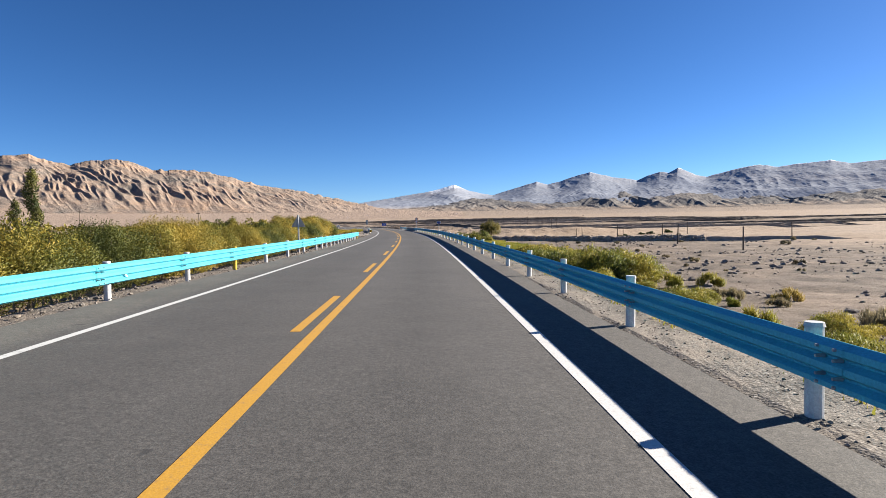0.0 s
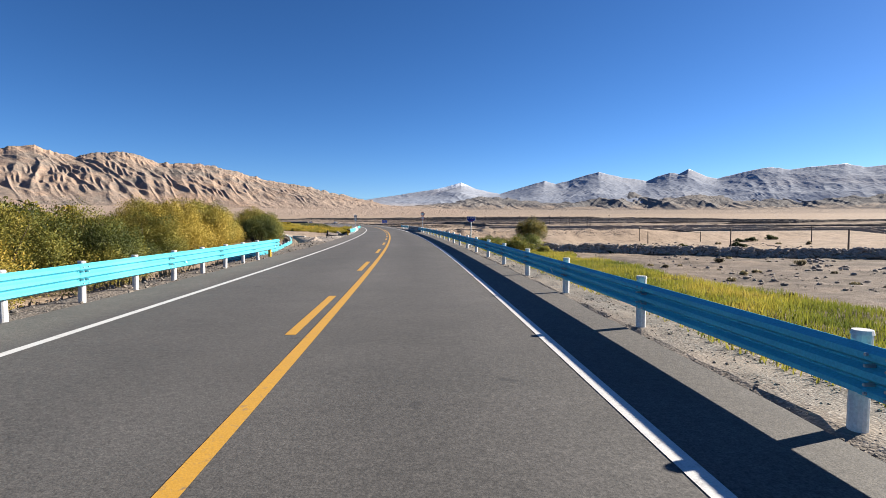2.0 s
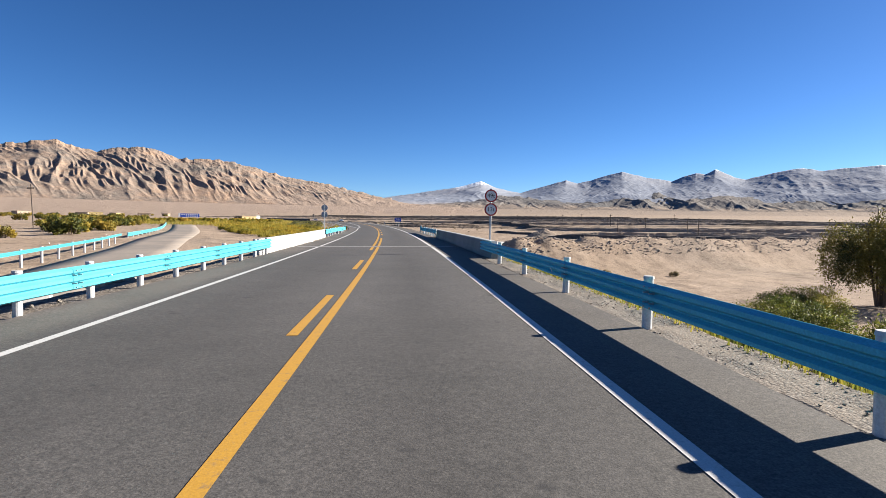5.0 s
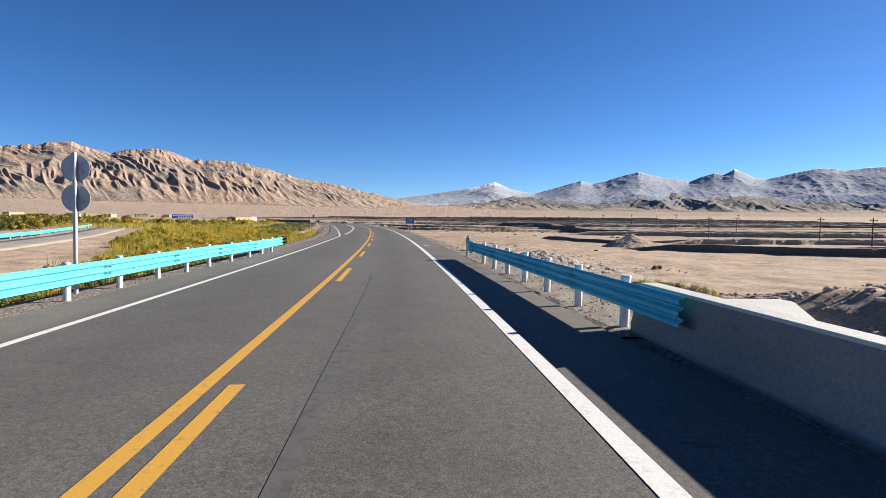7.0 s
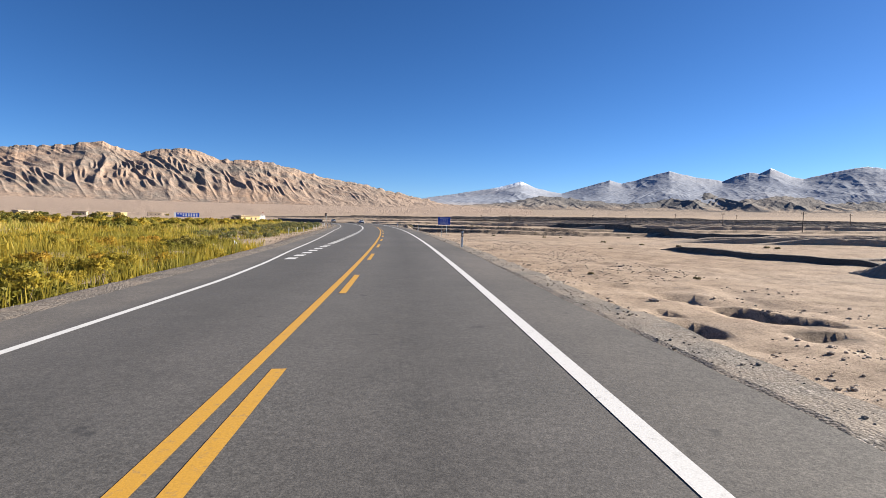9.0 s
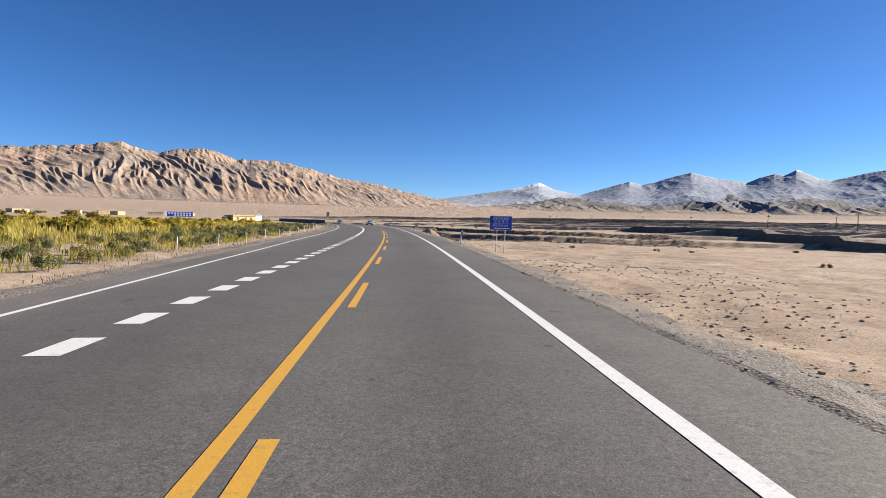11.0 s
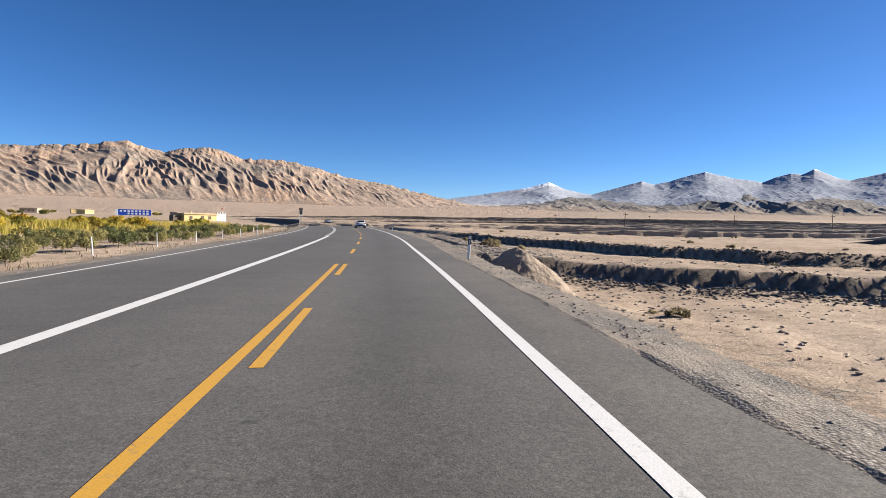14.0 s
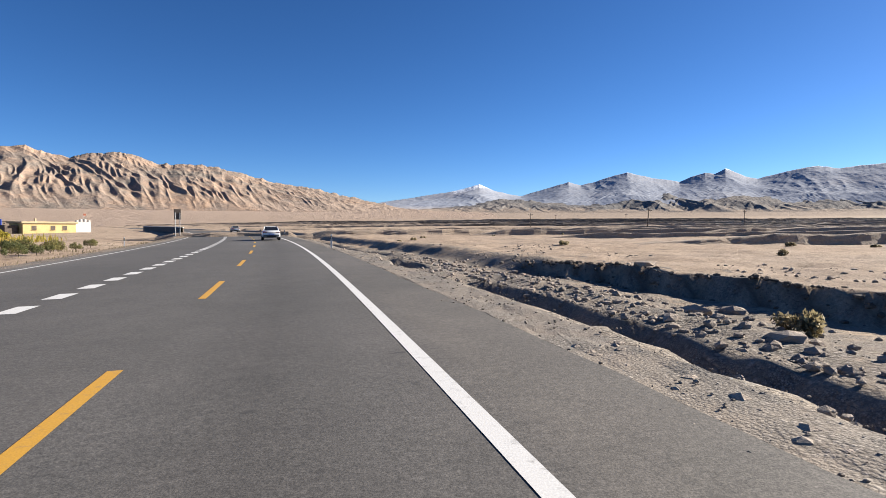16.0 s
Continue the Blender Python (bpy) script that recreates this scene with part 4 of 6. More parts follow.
# concrete slope slab of the bridge abutment
cs = [(147.0, 7.0), (157.6, 8.6), (157.9, 12.9), (151.2, 9.4)]
pts = []
for (sv, dv), zz in zip(cs, (-0.75, -0.45, -0.5, -0.75)):
    x, y = plan(sv, dv)
    pts.append((float(x), float(y), zz))
bm = bmesh.new()
bm.faces.new([bm.verts.new(Vector(p) - Vector(pts[0])) for p in pts])
bmesh.ops.subdivide_edges(bm, edges=bm.edges[:], cuts=3, use_grid_fill=True)
bmesh.ops.solidify(bm, geom=bm.faces[:], thickness=-1.2)
slab = part("slope_slab", bm, M_CONC, None, "pale concrete slope slab beside the bridge")
slab.location = pts[0]
tagged(slab, category="concrete slab")


# ---- signs ----
def lettering(name, text, size, m, parent, mat, label=""):
    cu = bpy.data.curves.new(name, "FONT")
    cu.body, cu.size, cu.align_x, cu.align_y, cu.extrude = text, size, "CENTER", "CENTER", 0.001
    tmp = new(name, cu)
    dg_ = bpy.context.evaluated_depsgraph_get()
    me = bpy.data.meshes.new_from_object(tmp.evaluated_get(dg_))
    bpy.data.objects.remove(tmp)
    me.materials.clear()
    me.materials.append(mat)
    ob = new(name, me)
    ob.parent = parent
    ob.matrix_local = m
    return tagged(ob, label)


FACE = pose(0, 0, 0, 90, 0, 0)  # stands text up so that it reads from the road behind it


def thing(name, m, label, category, group=""):
    ob = new(name)
    ob.matrix_world = m
    return tagged(ob, label, category, group)


def hotel_sign():
    ob = thing("road_sign", at(278.1, 10.45, 0, -2), "blue motel direction sign with white writing on two steel legs", "road sign")
    z0 = 2.04
    part("panel", block(2.02, 0.05, 1.26, Matrix.Translation((0, 0, z0)), 0.008), M_SIGN_BLUE, ob, "blue sign panel")
    for x in (-0.42, 0.34):
        part("leg", tube(0.038, 0.038, 3.2, Matrix.Translation((x, 0.06, -0.7)) @ pose(0, 0, 0, 0, 1.5, 0), 10), M_STEEL, ob, "pale steel leg")
    f = lambda x, z: Matrix.Translation((x, -0.031, z0 + z)) @ FACE
    lettering("writing", "温泉汽车旅馆", 0.255, f(0, 1.02), ob, M_SIGN_WHITE, "white writing")
    lettering("writing", "内  有  温  泉", 0.225, f(0.02, 0.74), ob, M_SIGN_WHITE, "white writing")
    lettering("writing", "前方300米左拐", 0.22, f(-0.05, 0.39), ob, M_SIGN_WHITE, "white writing")
    for x, z, w in ((0.0, 1.185, 1.3), (0.1, 0.885, 0.65), (0.0, 0.565, 1.55)):
        part("small_writing", block(w, 0.004, 0.018, Matrix.Translation((x, -0.029, z0 + z))), M_SIGN_WHITE, ob, "thin line of small writing")
    bm = block(1.18, 0.006, 0.075, Matrix.Translation((0.22, -0.030, z0 + 0.105)))
    v = [bm.verts.new((x, -0.034, z0 + z)) for x, z in ((-0.68, 0.143), (-0.42, 0.05), (-0.42, 0.235))]
    bm.faces.new(v)
    part("arrow", bm, M_SIGN_WHITE, ob, "white arrow")


def kilometre_sign():
    ob = thing("kilometre_sign", at(74.5, 5.24, 0.0, 0), "small blue kilometre sign on a slender steel pole", "road sign")
    z0 = 1.72
    for k, (grow, mat, y, nm) in enumerate(((1.0, M_SIGN_WHITE, 0.0, "border"), (0.93, M_SIGN_BLUE, -0.004, "panel"))):
        bm = bmesh.new()
        v = [bm.verts.new((x * grow, y, z0 + z * grow)) for x, z in ((-0.27, 0.17), (-0.27, -0.05), (-0.13, -0.17), (0.13, -0.17), (0.27, -0.05), (0.27, 0.17))]
        bm.faces.new(v)
        bmesh.ops.solidify(bm, geom=bm.faces[:], thickness=-0.02 if k == 0 else 0.004)
        part(nm, bm, mat, ob, "blue panel" if k else "white border")
    lettering("number", "1759", 0.21, Matrix.Translation((0, -0.012, z0 + 0.065)) @ FACE, ob, M_SIGN_WHITE, "white number")
    lettering("road_code", "G314", 0.10, Matrix.Translation((0, -0.012, z0 - 0.095)) @ FACE, ob, M_SIGN_RED, "red road code")
    part("pole", tube(0.03, 0.03, 2.9, Matrix.Translation((0, 0.035, -1.1)), 10), M_STEEL, ob, "steel pole")


def limit_sign(s, d, facing, texts, label):
    """Two round plates on one pole; facing 0 shows the faces to a driver, 180 their backs."""
    ob = thing("limit_sign", at(s, d, 0, facing, "deck"), label, "road sign", "round limit signs")
    part("pole", tube(0.045, 0.045, 4.2, Matrix.Translation((0, 0.05, -1.2)), 12), M_STEEL, ob, "grey steel pole")
    for z, txt in ((2.66, texts[0]), (2.02, texts[1])):
        plate = part("plate", tube(0.30, 0.30, 0.012, Matrix.Translation((0, 0.012, z)) @ pose(0, 0, 0, 90, 0, 0), 32), M_STEEL, ob, "round steel plate")
        part("rim", tube(0.298, 0.298, 0.006, Matrix.Translation((0, -0.001, z)) @ pose(0, 0, 0, 90, 0, 0), 32), M_SIGN_RED, plate, "red rim")
        part("face", tube(0.235, 0.235, 0.004, Matrix.Translation((0, -0.008, z)) @ pose(0, 0, 0, 90, 0, 0), 32), M_SIGN_WHITE, plate, "white face")
        lettering("number", txt, 0.27, Matrix.Translation((0, -0.014, z)) @ FACE, plate, M_BLACK, "black number")
        part("bracket", block(0.30, 0.03, 0.04, Matrix.Translation((0, 0.03, z - 0.1))), M_STEEL, plate)


def warning_sign():
    ob = thing("warning_sign", at(32.5, -5.25, 0, 0, "deck"), "back of a grey triangular warning sign on a pole", "road sign")
    part("pole", tube(0.045, 0.045, 3.3, Matrix.Translation((0, -0.05, -1.2)), 12), M_STEEL, ob, "grey steel pole")
    bm = bmesh.new()
    bm.faces.new([bm.verts.new((x, 0, z)) for x, z in ((-0.39, 1.46), (-0.36, 1.42), (0.36, 1.42), (0.39, 1.46), (0.03, 2.08), (-0.03, 2.08))])
    bmesh.ops.solidify(bm, geom=bm.faces[:], thickness=0.015)
    plate = part("plate", bm, M_STEEL, ob, "grey triangular plate")
    for z in (1.55, 1.80):
        part("bracket", block(0.3, 0.03, 0.04, Matrix.Translation((0, -0.02, z))), M_STEEL, plate)


def rear_board():
    ob = thing("sign_board", at(424, -9.6, 0, 8), "dark back of a tall sign board beside the road", "road sign")
    part("board", block(0.9, 0.06, 1.5, Matrix.Translation((0, 0, 2.6)), 0.02), M_DARKPOST, ob, "dark board back")
    for x in (-0.3, 0.3):
        part("leg", tube(0.05, 0.05, 4.0, Matrix.Translation((x, -0.06, -0.4)), 10), M_STEEL, ob, "grey steel leg")


_marker = None


def marker_post(s, d, lean=0.0):
    """White roadside marker: angled top, black band with a pale reflector."""
    global _marker
    m = at(s, d, 0, 0) @ pose(0, 0, 0, 0, lean, 0)
    if _marker:
        return copy_thing(_marker, m)
    ob = thing("marker_post", m, "white roadside marker post with black band and reflector", "marker post", "roadside marker posts")
    bm = block(0.105, 0.08, 1.35, Matrix.Translation((0, 0, -0.4)), 0.012)
    for v in bm.verts:
        if v.co.z > 0.9:
            v.co.z += 0.35 * v.co.x
    part("stem", bm, M_POST, ob, "white stem")
    band = part("band", block(0.111, 0.086, 0.22, Matrix.Translation((0, 0, 0.62))), M_BLACK, ob, "black band")
    part("reflector", block(0.042, 0.008, 0.14, Matrix.Translation((0, -0.046, 0.66))), M_SIGN_WHITE, band, "pale reflector")
    _marker = ob
    return ob


hotel_sign()
kilometre_sign()
limit_sign(126.8, 5.5, 0, ("49t", "13t"), "round white weight limit signs with red rims on a pole")
limit_sign(155.6, -5.35, 180, ("49t", "13t"), "grey backs of two round signs on a pole")
warning_sign()
rear_board()
for s0, d0, ln in ((167.1, 4.74, 2), (217.0, 4.9, 1), (264.8, 5.05, 9), (313.5, 4.85, 2), (374, 5.1, 0), (423, 5.1, 0), (304, -10.2, 0), (397, -12.0, 0), (352, -10.6, -4)):
    marker_post(s0, d0, ln)

# small concrete kilometre stones by the road
for s0, d0 in ((273.4, 8.2), (276.3, 7.3)):
    ob = thing("stone_post", at(s0, d0, 0, 12), "small worn white concrete post in gravel", "stone post", "concrete posts")
    part("body", block(0.20, 0.16, 0.62, Matrix.Translation((0, 0, -0.2)), 0.03), M_POST, ob)
    part("cap", block(0.16, 0.12, 0.04, Matrix.Translation((0, 0, 0.42)), 0.015), M_STEEL, ob, "grey cap")
# painted square and round cover on the shoulder
strip("painted_square", 277.02, 277.27, 3.58, 3.76, M_WHITE_LINE, road, 0.006, 0.2)
strip("painted_square", 177.3, 177.6, 3.55, 3.75, M_WHITE_LINE, road, 0.006, 0.2)
strip("painted_square", 74.7, 74.95, 3.5, 3.68, M_WHITE_LINE, road, 0.006, 0.2)
for s0, d0 in ((277.25, 4.08), (75.0, 3.95)):
    ob = part("manhole_cover", tube(0.16, 0.15, 0.03, None, 20), M_DARKPOST, None, "small round iron cover in the shoulder")
    ob.matrix_world = at(s0, d0, -0.012, 0, "deck")
    tagged(ob, category="manhole cover")


# ---- plants ----
def leaf_cloud(n, lumps, length, width, rng, upward=0.2, shell=0.62):
    """Small leaf quads in and on ellipsoid lumps (x, y, z, rx, ry, rz)."""
    lumps = np.asarray(lumps, float)
    vol = lumps[:, 3] * lumps[:, 4] * lumps[:, 5]
    pick = rng.choice(len(lumps), n, p=vol / vol.sum())
    v = rng.normal(size=(n, 3))
    v /= np.linalg.norm(v, axis=1)[:, None]
    rad = shell + (1 - shell) * rng.random(n) ** 0.6
    rad *= 1 + 0.16 * rng.normal(size=n)
    c = lumps[pick, :3] + v * rad[:, None] * lumps[pick, 3:]
    way = v * 0.7 + rng.normal(size=(n, 3)) * 0.6 + np.array([0, 0, upward])
    way /= np.linalg.norm(way, axis=1)[:, None]
    side = np.cross(way, rng.normal(size=(n, 3)))
    side /= np.linalg.norm(side, axis=1)[:, None]
    L, W = length * (0.6 + 0.8 * rng.random(n))[:, None], width * (0.6 + 0.8 * rng.random(n))[:, None]
    quad = np.stack([c - way * L * 0.5, c + side * W * 0.5, c + way * L * 0.5, c - side * W * 0.5], 1)
    soft = v + 0.45 * rng.normal(size=(n, 3)) + np.array([0, 0, 0.25])
    soft /= np.linalg.norm(soft, axis=1)[:, None]
    turned = np.einsum("ij,ij->i", np.cross(quad[:, 1] - quad[:, 0], quad[:, 2] - quad[:, 0]), soft) < 0
    quad[turned] = quad[turned][:, ::-1]
    keep = quad[:, :, 2].min(1) > -0.15
    quad, soft = quad[keep], soft[keep]
    return quad.reshape(-1, 3), np.arange(len(quad) * 4).reshape(-1, 4), np.repeat(soft, 4, 0)


def stems(bm, rng, n, h, spread, r):
    for _ in range(n):
        a, k = rng.random() * 6.283, 0.4 + 0.6 * rng.random()
        p = Vector((0.2 * math.cos(a), 0.2 * math.sin(a), -0.3))
        q = Vector((spread * k * math.cos(a), spread * k * math.sin(a), h * (0.6 + 0.35 * rng.random())))
        mid = p.lerp(q, 0.5) + Vector((rng.normal() * 0.12, rng.normal() * 0.12, h * 0.1))
        tube(r, r * 0.7, (mid - p).length, between(p, mid), 5, bm)
        tube(r * 0.7, r * 0.2, (q - mid).length, between(mid, q), 5, bm)
    return bm


def plant(name, seed, width, height, n, lumps_n, leaf, mat, label, category, group, trunk=0.0, ratio=0.45, up=0.2):
    """A bush or tree with its base at the origin: woody stems and a leafy crown. Kept as a pattern to copy."""
    rng = np.random.default_rng(seed)
    ob = tagged(new(name), label, category, group)
    lumps = []
    for _ in range(lumps_n):
        a, r = rng.random() * 6.283, width * 0.36 * rng.random() ** 0.5
        rz = height * (0.20 + 0.16 * rng.random())
        top = height * (1 - 0.35 * (r / (width * 0.36)) ** 2) * (0.82 + 0.18 * rng.random())
        z = max(trunk + rz * 0.6, (top - rz) * (0.35 + 0.65 * rng.random() ** 0.5))
        lumps.append((r * math.cos(a), r * math.sin(a), z, width * (0.085 + 0.075 * rng.random()), width * (0.085 + 0.075 * rng.random()), rz * 0.7))
    v, f, soft = leaf_cloud(n, lumps, leaf, leaf * ratio, rng, up)
    crown = new("crown", mesh_from("crown", v, f, mat, True, soft))
    crown.parent = ob
    if trunk:
        bm = tube(0.05 * height * 0.5, 0.03 * height * 0.5, trunk + height * 0.25, Matrix.Translation((0, 0, -0.3)), 9)
        if trunk > 0.5:
            stems(bm, rng, 6, height * 0.85, width * 0.25, 0.04 * height * 0.3)
    else:
        bm = stems(bmesh.new(), rng, 8, height * 0.68, width * 0.27, 0.014 * height)
    part("trunk" if trunk else "wood", bm, M_BARK, ob)
    return ob


rng = np.random.default_rng(5)


def spread(patterns, spots, lo=0.85, hi=1.15, sink=0.05):
    """Sets the patterns out at the spots (s, d, size); the first uses of each are the patterns themselves."""
    used = set()
    for i, (s0, d0, k) in enumerate(spots):
        p = patterns[int(rng.integers(len(patterns)))]
        m = at(s0, d0, -sink, float(rng.random() * 360)) @ Matrix.Diagonal((1, 1, 1, 1))
        g = k * float(rng.uniform(lo, hi))
        if p.name not in used:
            used.add(p.name)
            p.matrix_world = m @ Matrix.Diagonal((g, g, g * float(rng.uniform(0.92, 1.08)), 1))
        else:
            c = copy_thing(p, m)
            c.scale = (g, g, g * float(rng.uniform(0.92, 1.08)))
    for p in patterns:
        if p.name not in used:
            for c in (*p.children_recursive, p):
                bpy.data.objects.remove(c)


bush_label = "dense willow bush with olive and yellow autumn leaves"
bushes = [plant("willow_bush", 20 + k, 4.6, 3.3, 46000, 46, 0.066, M_LEAF_BUSH, bush_label, "bush", "willow bushes beside the road") for k in range(4)]
dark = [plant("willow_bush", 30 + k, 3.6, 2.5, 22000, 24, 0.06, M_LEAF_DARK, "dark olive willow bush", "bush", "willow bushes beside the road") for k in range(2)]
spots = [(float(q), -10.9 + float(rng.normal()) * 0.5, 1.08) for q in np.arange(-2, 66, 3.0)]
back = [(float(q), -16.5 + float(rng.normal()) * 1.2, 1.08) for q in np.arange(0, 80, 4.5)]
back += [(float(q), -23.0 + float(rng.normal()) * 2.0, 1.05) for q in np.arange(10, 84, 7)]
spots += [(67, -10.8, 1.2), (70.2, -11.0, 1.2), (73.4, -11.2, 1.2), (76.6, -11.6, 1.15), (79.6, -12.2, 1.15), (82.6, -12.8, 1.15), (85.2, -13.4, 1.1), (92.0, -11.6, 0.95), (95, -12.2, 1.1), (98, -12.9, 1.15), (101, -13.7, 1.15), (104, -14.6, 1.15), (107, -15.5, 1.1), (110.5, -16.6, 1.05), (114, -17.8, 1.0), (118, -19.2, 0.95), (122, -20.6, 0.9), (80, -16.5, 1.2), (86, -17.5, 1.2), (92, -17.0, 1.2), (99, -18.5, 1.2), (106, -20.0, 1.2), (113, -22.5, 1.0), (128, -22.5, 0.8)]
spread(bushes, spots)
behind = [plant("willow_bush", 26 + k, 4.4, 3.0, 4200, 22, 0.20, M_LEAF_BUSH, bush_label, "bush", "willow bushes beside the road") for k in range(2)]
spread(behind, back)
spread(dark, [(float(q), -10.6 + float(rng.normal()) * 0.4, 0.55) for q in np.arange(12, 60, 5.0)] + [(28, -15, 1.0), (45, -15, 1.05), (60, -13.5, 1.1), (64.5, -12.6, 1.0)])

# far bushes and trees on the left behind the side road
far_b = [plant("far_bush", 40 + k, 5.0, 2.8, 1100, 12, 0.42, M_LEAF_BUSH, "olive and yellow bush at the edge of the fields", "bush", "bushes along the side road") for k in range(2)]
spread(far_b, [(170 + 6.5 * k + float(rng.normal()) * 2, -40 - 1.6 * k + float(rng.normal()) * 2, 1.0) for k in range(30)] + [(300 + 12 * k + float(rng.normal()) * 4, -95 - 3 * k + float(rng.normal()) * 10, 1.2) for k in range(30)] + [(500 + 16 * k + float(rng.normal()) * 8, -40 - float(rng.random()) * 230, 1.3) for k in range(30)] + [(190 + 9 * k, -50 - 2.2 * k + float(rng.normal()) * 5, 1.0) for k in range(16)], 0.7, 1.2)

poplar = []
for k in range(2):
    r2 = np.random.default_rng(60 + k)
    ob = tagged(new("poplar"), "tall narrow dark green poplar tree", "tree", "poplars")
    lumps = [(0.25 * r2.normal(), 0.25 * r2.normal(), 1.6 + 0.52 * j, 0.75 - 0.03 * abs(j - 6) + 0.1 * r2.random(), 0.75, 0.7) for j in range(14)]
    v, f, soft = leaf_cloud(3800, lumps, 0.24, 0.13, r2, 0.9, 0.45)
    c = new("crown", mesh_from("crown", v, f, M_LEAF_POPLAR, True, soft))
    c.parent = ob
    part("trunk", tube(0.17, 0.05, 8.5, Matrix.Translation((0, 0, -0.4)), 9), M_BARK, ob)
    poplar.append(ob)
spread(poplar, [(71, -43.4, 0.98), (72, -46.0, 0.62), (69, -48.2, 0.9), (90, -75, 0.8)], 0.97, 1.03)

# right side: lone tree and bushes
tree = plant("roadside_tree", 70, 4.6, 4.9, 34000, 34, 0.09, M_LEAF_DARK, "lone round olive-green tree on the river flat", "tree", "", 0.7)
tree.matrix_world = at(122.5, 21.4, 0.1, 30) @ Matrix.Scale(1.12, 4)
rb = [plant("round_bush", 74 + k, 4.4, 2.1, 20000, 22, 0.075, M_LEAF_GREEN, "rounded bush with green and golden leaves", "bush", "bushes on the river flat") for k in range(2)]
spread(rb, [(103, 15.2, 1.2), (106, 17.0, 1.15), (112, 13.2, 1.0), (116, 12.4, 0.95), (109, 13.0, 0.9), (120, 16, 0.8)], 0.9, 1.1)
feather = [plant("feathery_bush", 174 + k, 3.9, 1.9, 11000, 20, 0.10, M_LEAF_GREEN, "feathery green and yellow bush of thin upright twigs", "bush", "feathery bushes", 0.0, 0.32, 0.9) for k in range(2)]
spread(feather, [(40, 10.6, 1.25), (43.2, 11.4, 1.3), (37, 10.2, 1.15), (34.5, 9.8, 0.95), (46.5, 11.6, 1.05), (31, 9.6, 0.85), (9, 7.9, 0.60), (12, 8.4, 0.66), (15, 8.0, 0.64), (17.5, 8.7, 0.72), (20.5, 8.5, 0.66), (23.5, 9.1, 0.76), (26.5, 8.9, 0.74), (28.8, 9.6, 0.8), (10.5, 10.0, 0.6), (19, 10.6, 0.6), (99, 16.5, 0.6), (103.5, 14.0, 0.7)] + [(float(rng.uniform(2, 33)), float(rng.uniform(7.4, 13.5)), float(rng.uniform(0.28, 0.5))) for _ in range(40)] + [(float(rng.uniform(26, 48)), float(rng.uniform(9.0, 12.5)), float(rng.uniform(0.8, 1.2))) for _ in range(16)], 0.95, 1.1)
tufts = [plant("scrub_tuft", 80 + k, 1.3, 0.7, 1300, 7, 0.26, M_GRASS if k else M_DRY, "small yellow-brown scrub tuft on gravel", "shrub", "scrub tufts", 0.0, 0.07, 1.6) for k in range(2)]
spots = [(float(rng.uniform(4, 34)), float(rng.uniform(7.6, 16)), 1.0) for _ in range(46)]
spots += [(148 + 3 * float(rng.random()), 13 + 6 * abs(float(rng.normal())), 0.9) for _ in range(10)] + [(164.5 + 5 * float(rng.random()), 12 + 3.2 * float(rng.random()), 1.15) for _ in range(9)]
spread(tufts, spots, 0.6, 1.3)
plain_bush = [plant("plain_bush", 86, 3.2, 1.3, 3000, 12, 0.16, M_LEAF_POPLAR, "low dark green bush on the plain", "bush", "dark bushes on the plain")]
spread(plain_bush, [(133.2, 64.6, 0.90), (137.5, 72.0, 1.00), (133.0, 62.2, 0.70), (117.2, 42.2, 0.60), (115.5, 49.6, 0.80), (99.8, 24.2, 0.45), (116.5, 35.8, 0.50), (117.5, 30.7, 0.50)], 0.9, 1.1)
dry = [plant("dry_shrub", 84 + k, 1.2, 0.55, 600, 7, 0.13, M_DRY, "low dry grey-brown desert shrub", "shrub", "dry shrubs") for k in range(2)]
spots = [(float(rng.uniform(176, 420)), float(rng.uniform(7, 60)), 0.7) for _ in range(60)] + [(178.5, 16.0, 1.0), (181, 20.5, 1.0), (221, 13.9, 0.5), (173, 6.6, 0.9), (331.5, 9.5, 1.5), (333.5, 10.3, 1.2), (330.5, 11.6, 1.0)]
spots += [(float(rng.uniform(60, 130)), float(rng.uniform(20, 70)), 1.3) for _ in range(9)] + [(float(rng.uniform(30, 100)), float(rng.uniform(15, 34)), 0.3 + 0.9 * float(rng.random()) ** 2) for _ in range(50)]
spread(dry, spots, 0.6, 1.3)


def blades(n, s_fn, d_fn, h, w, mat, name, label, category, lean=0.35, clump=0.25, gap=None):
    """Grass or thin shrubs as single leaning blades, one object."""
    sv, dv = s_fn(n), d_fn(n)
    cell = vnoise(sv * 0.9, dv * 0.9, 77)
    ok = cell > clump
    if gap is not None:
        ok &= gap(sv, dv)
    sv, dv = sv[ok], dv[ok]
    x, y = plan(sv, dv)
    z = ground_z(sv, dv) - 0.03
    k = len(sv)
    tall = h * (0.45 + 0.75 * rng.random(k)) * (0.55 + 0.75 * vnoise(sv * 0.45, dv * 0.45, 78))
    a, b = rng.random(k) * 6.283, rng.random(k) * 6.283
    l = lean * tall * rng.random(k)
    base = np.stack([x, y, z], -1)
    sx = np.stack([np.cos(a), np.sin(a), 0 * a], -1) * (w * (0.6 + 0.8 * rng.random(k)))[:, None]
    top = base + np.stack([np.cos(b) * l, np.sin(b) * l, tall], -1)
    mid = base + np.stack([np.cos(b) * l * 0.3, np.sin(b) * l * 0.3, tall * 0.55], -1)
    quad = np.stack([base, mid + sx, top, mid - sx], 1)
    ob = new(name, mesh_from(name, quad.reshape(-1, 3), np.arange(k * 4).reshape(-1, 4), mat))
    return tagged(ob, label, category, kind="stuff")


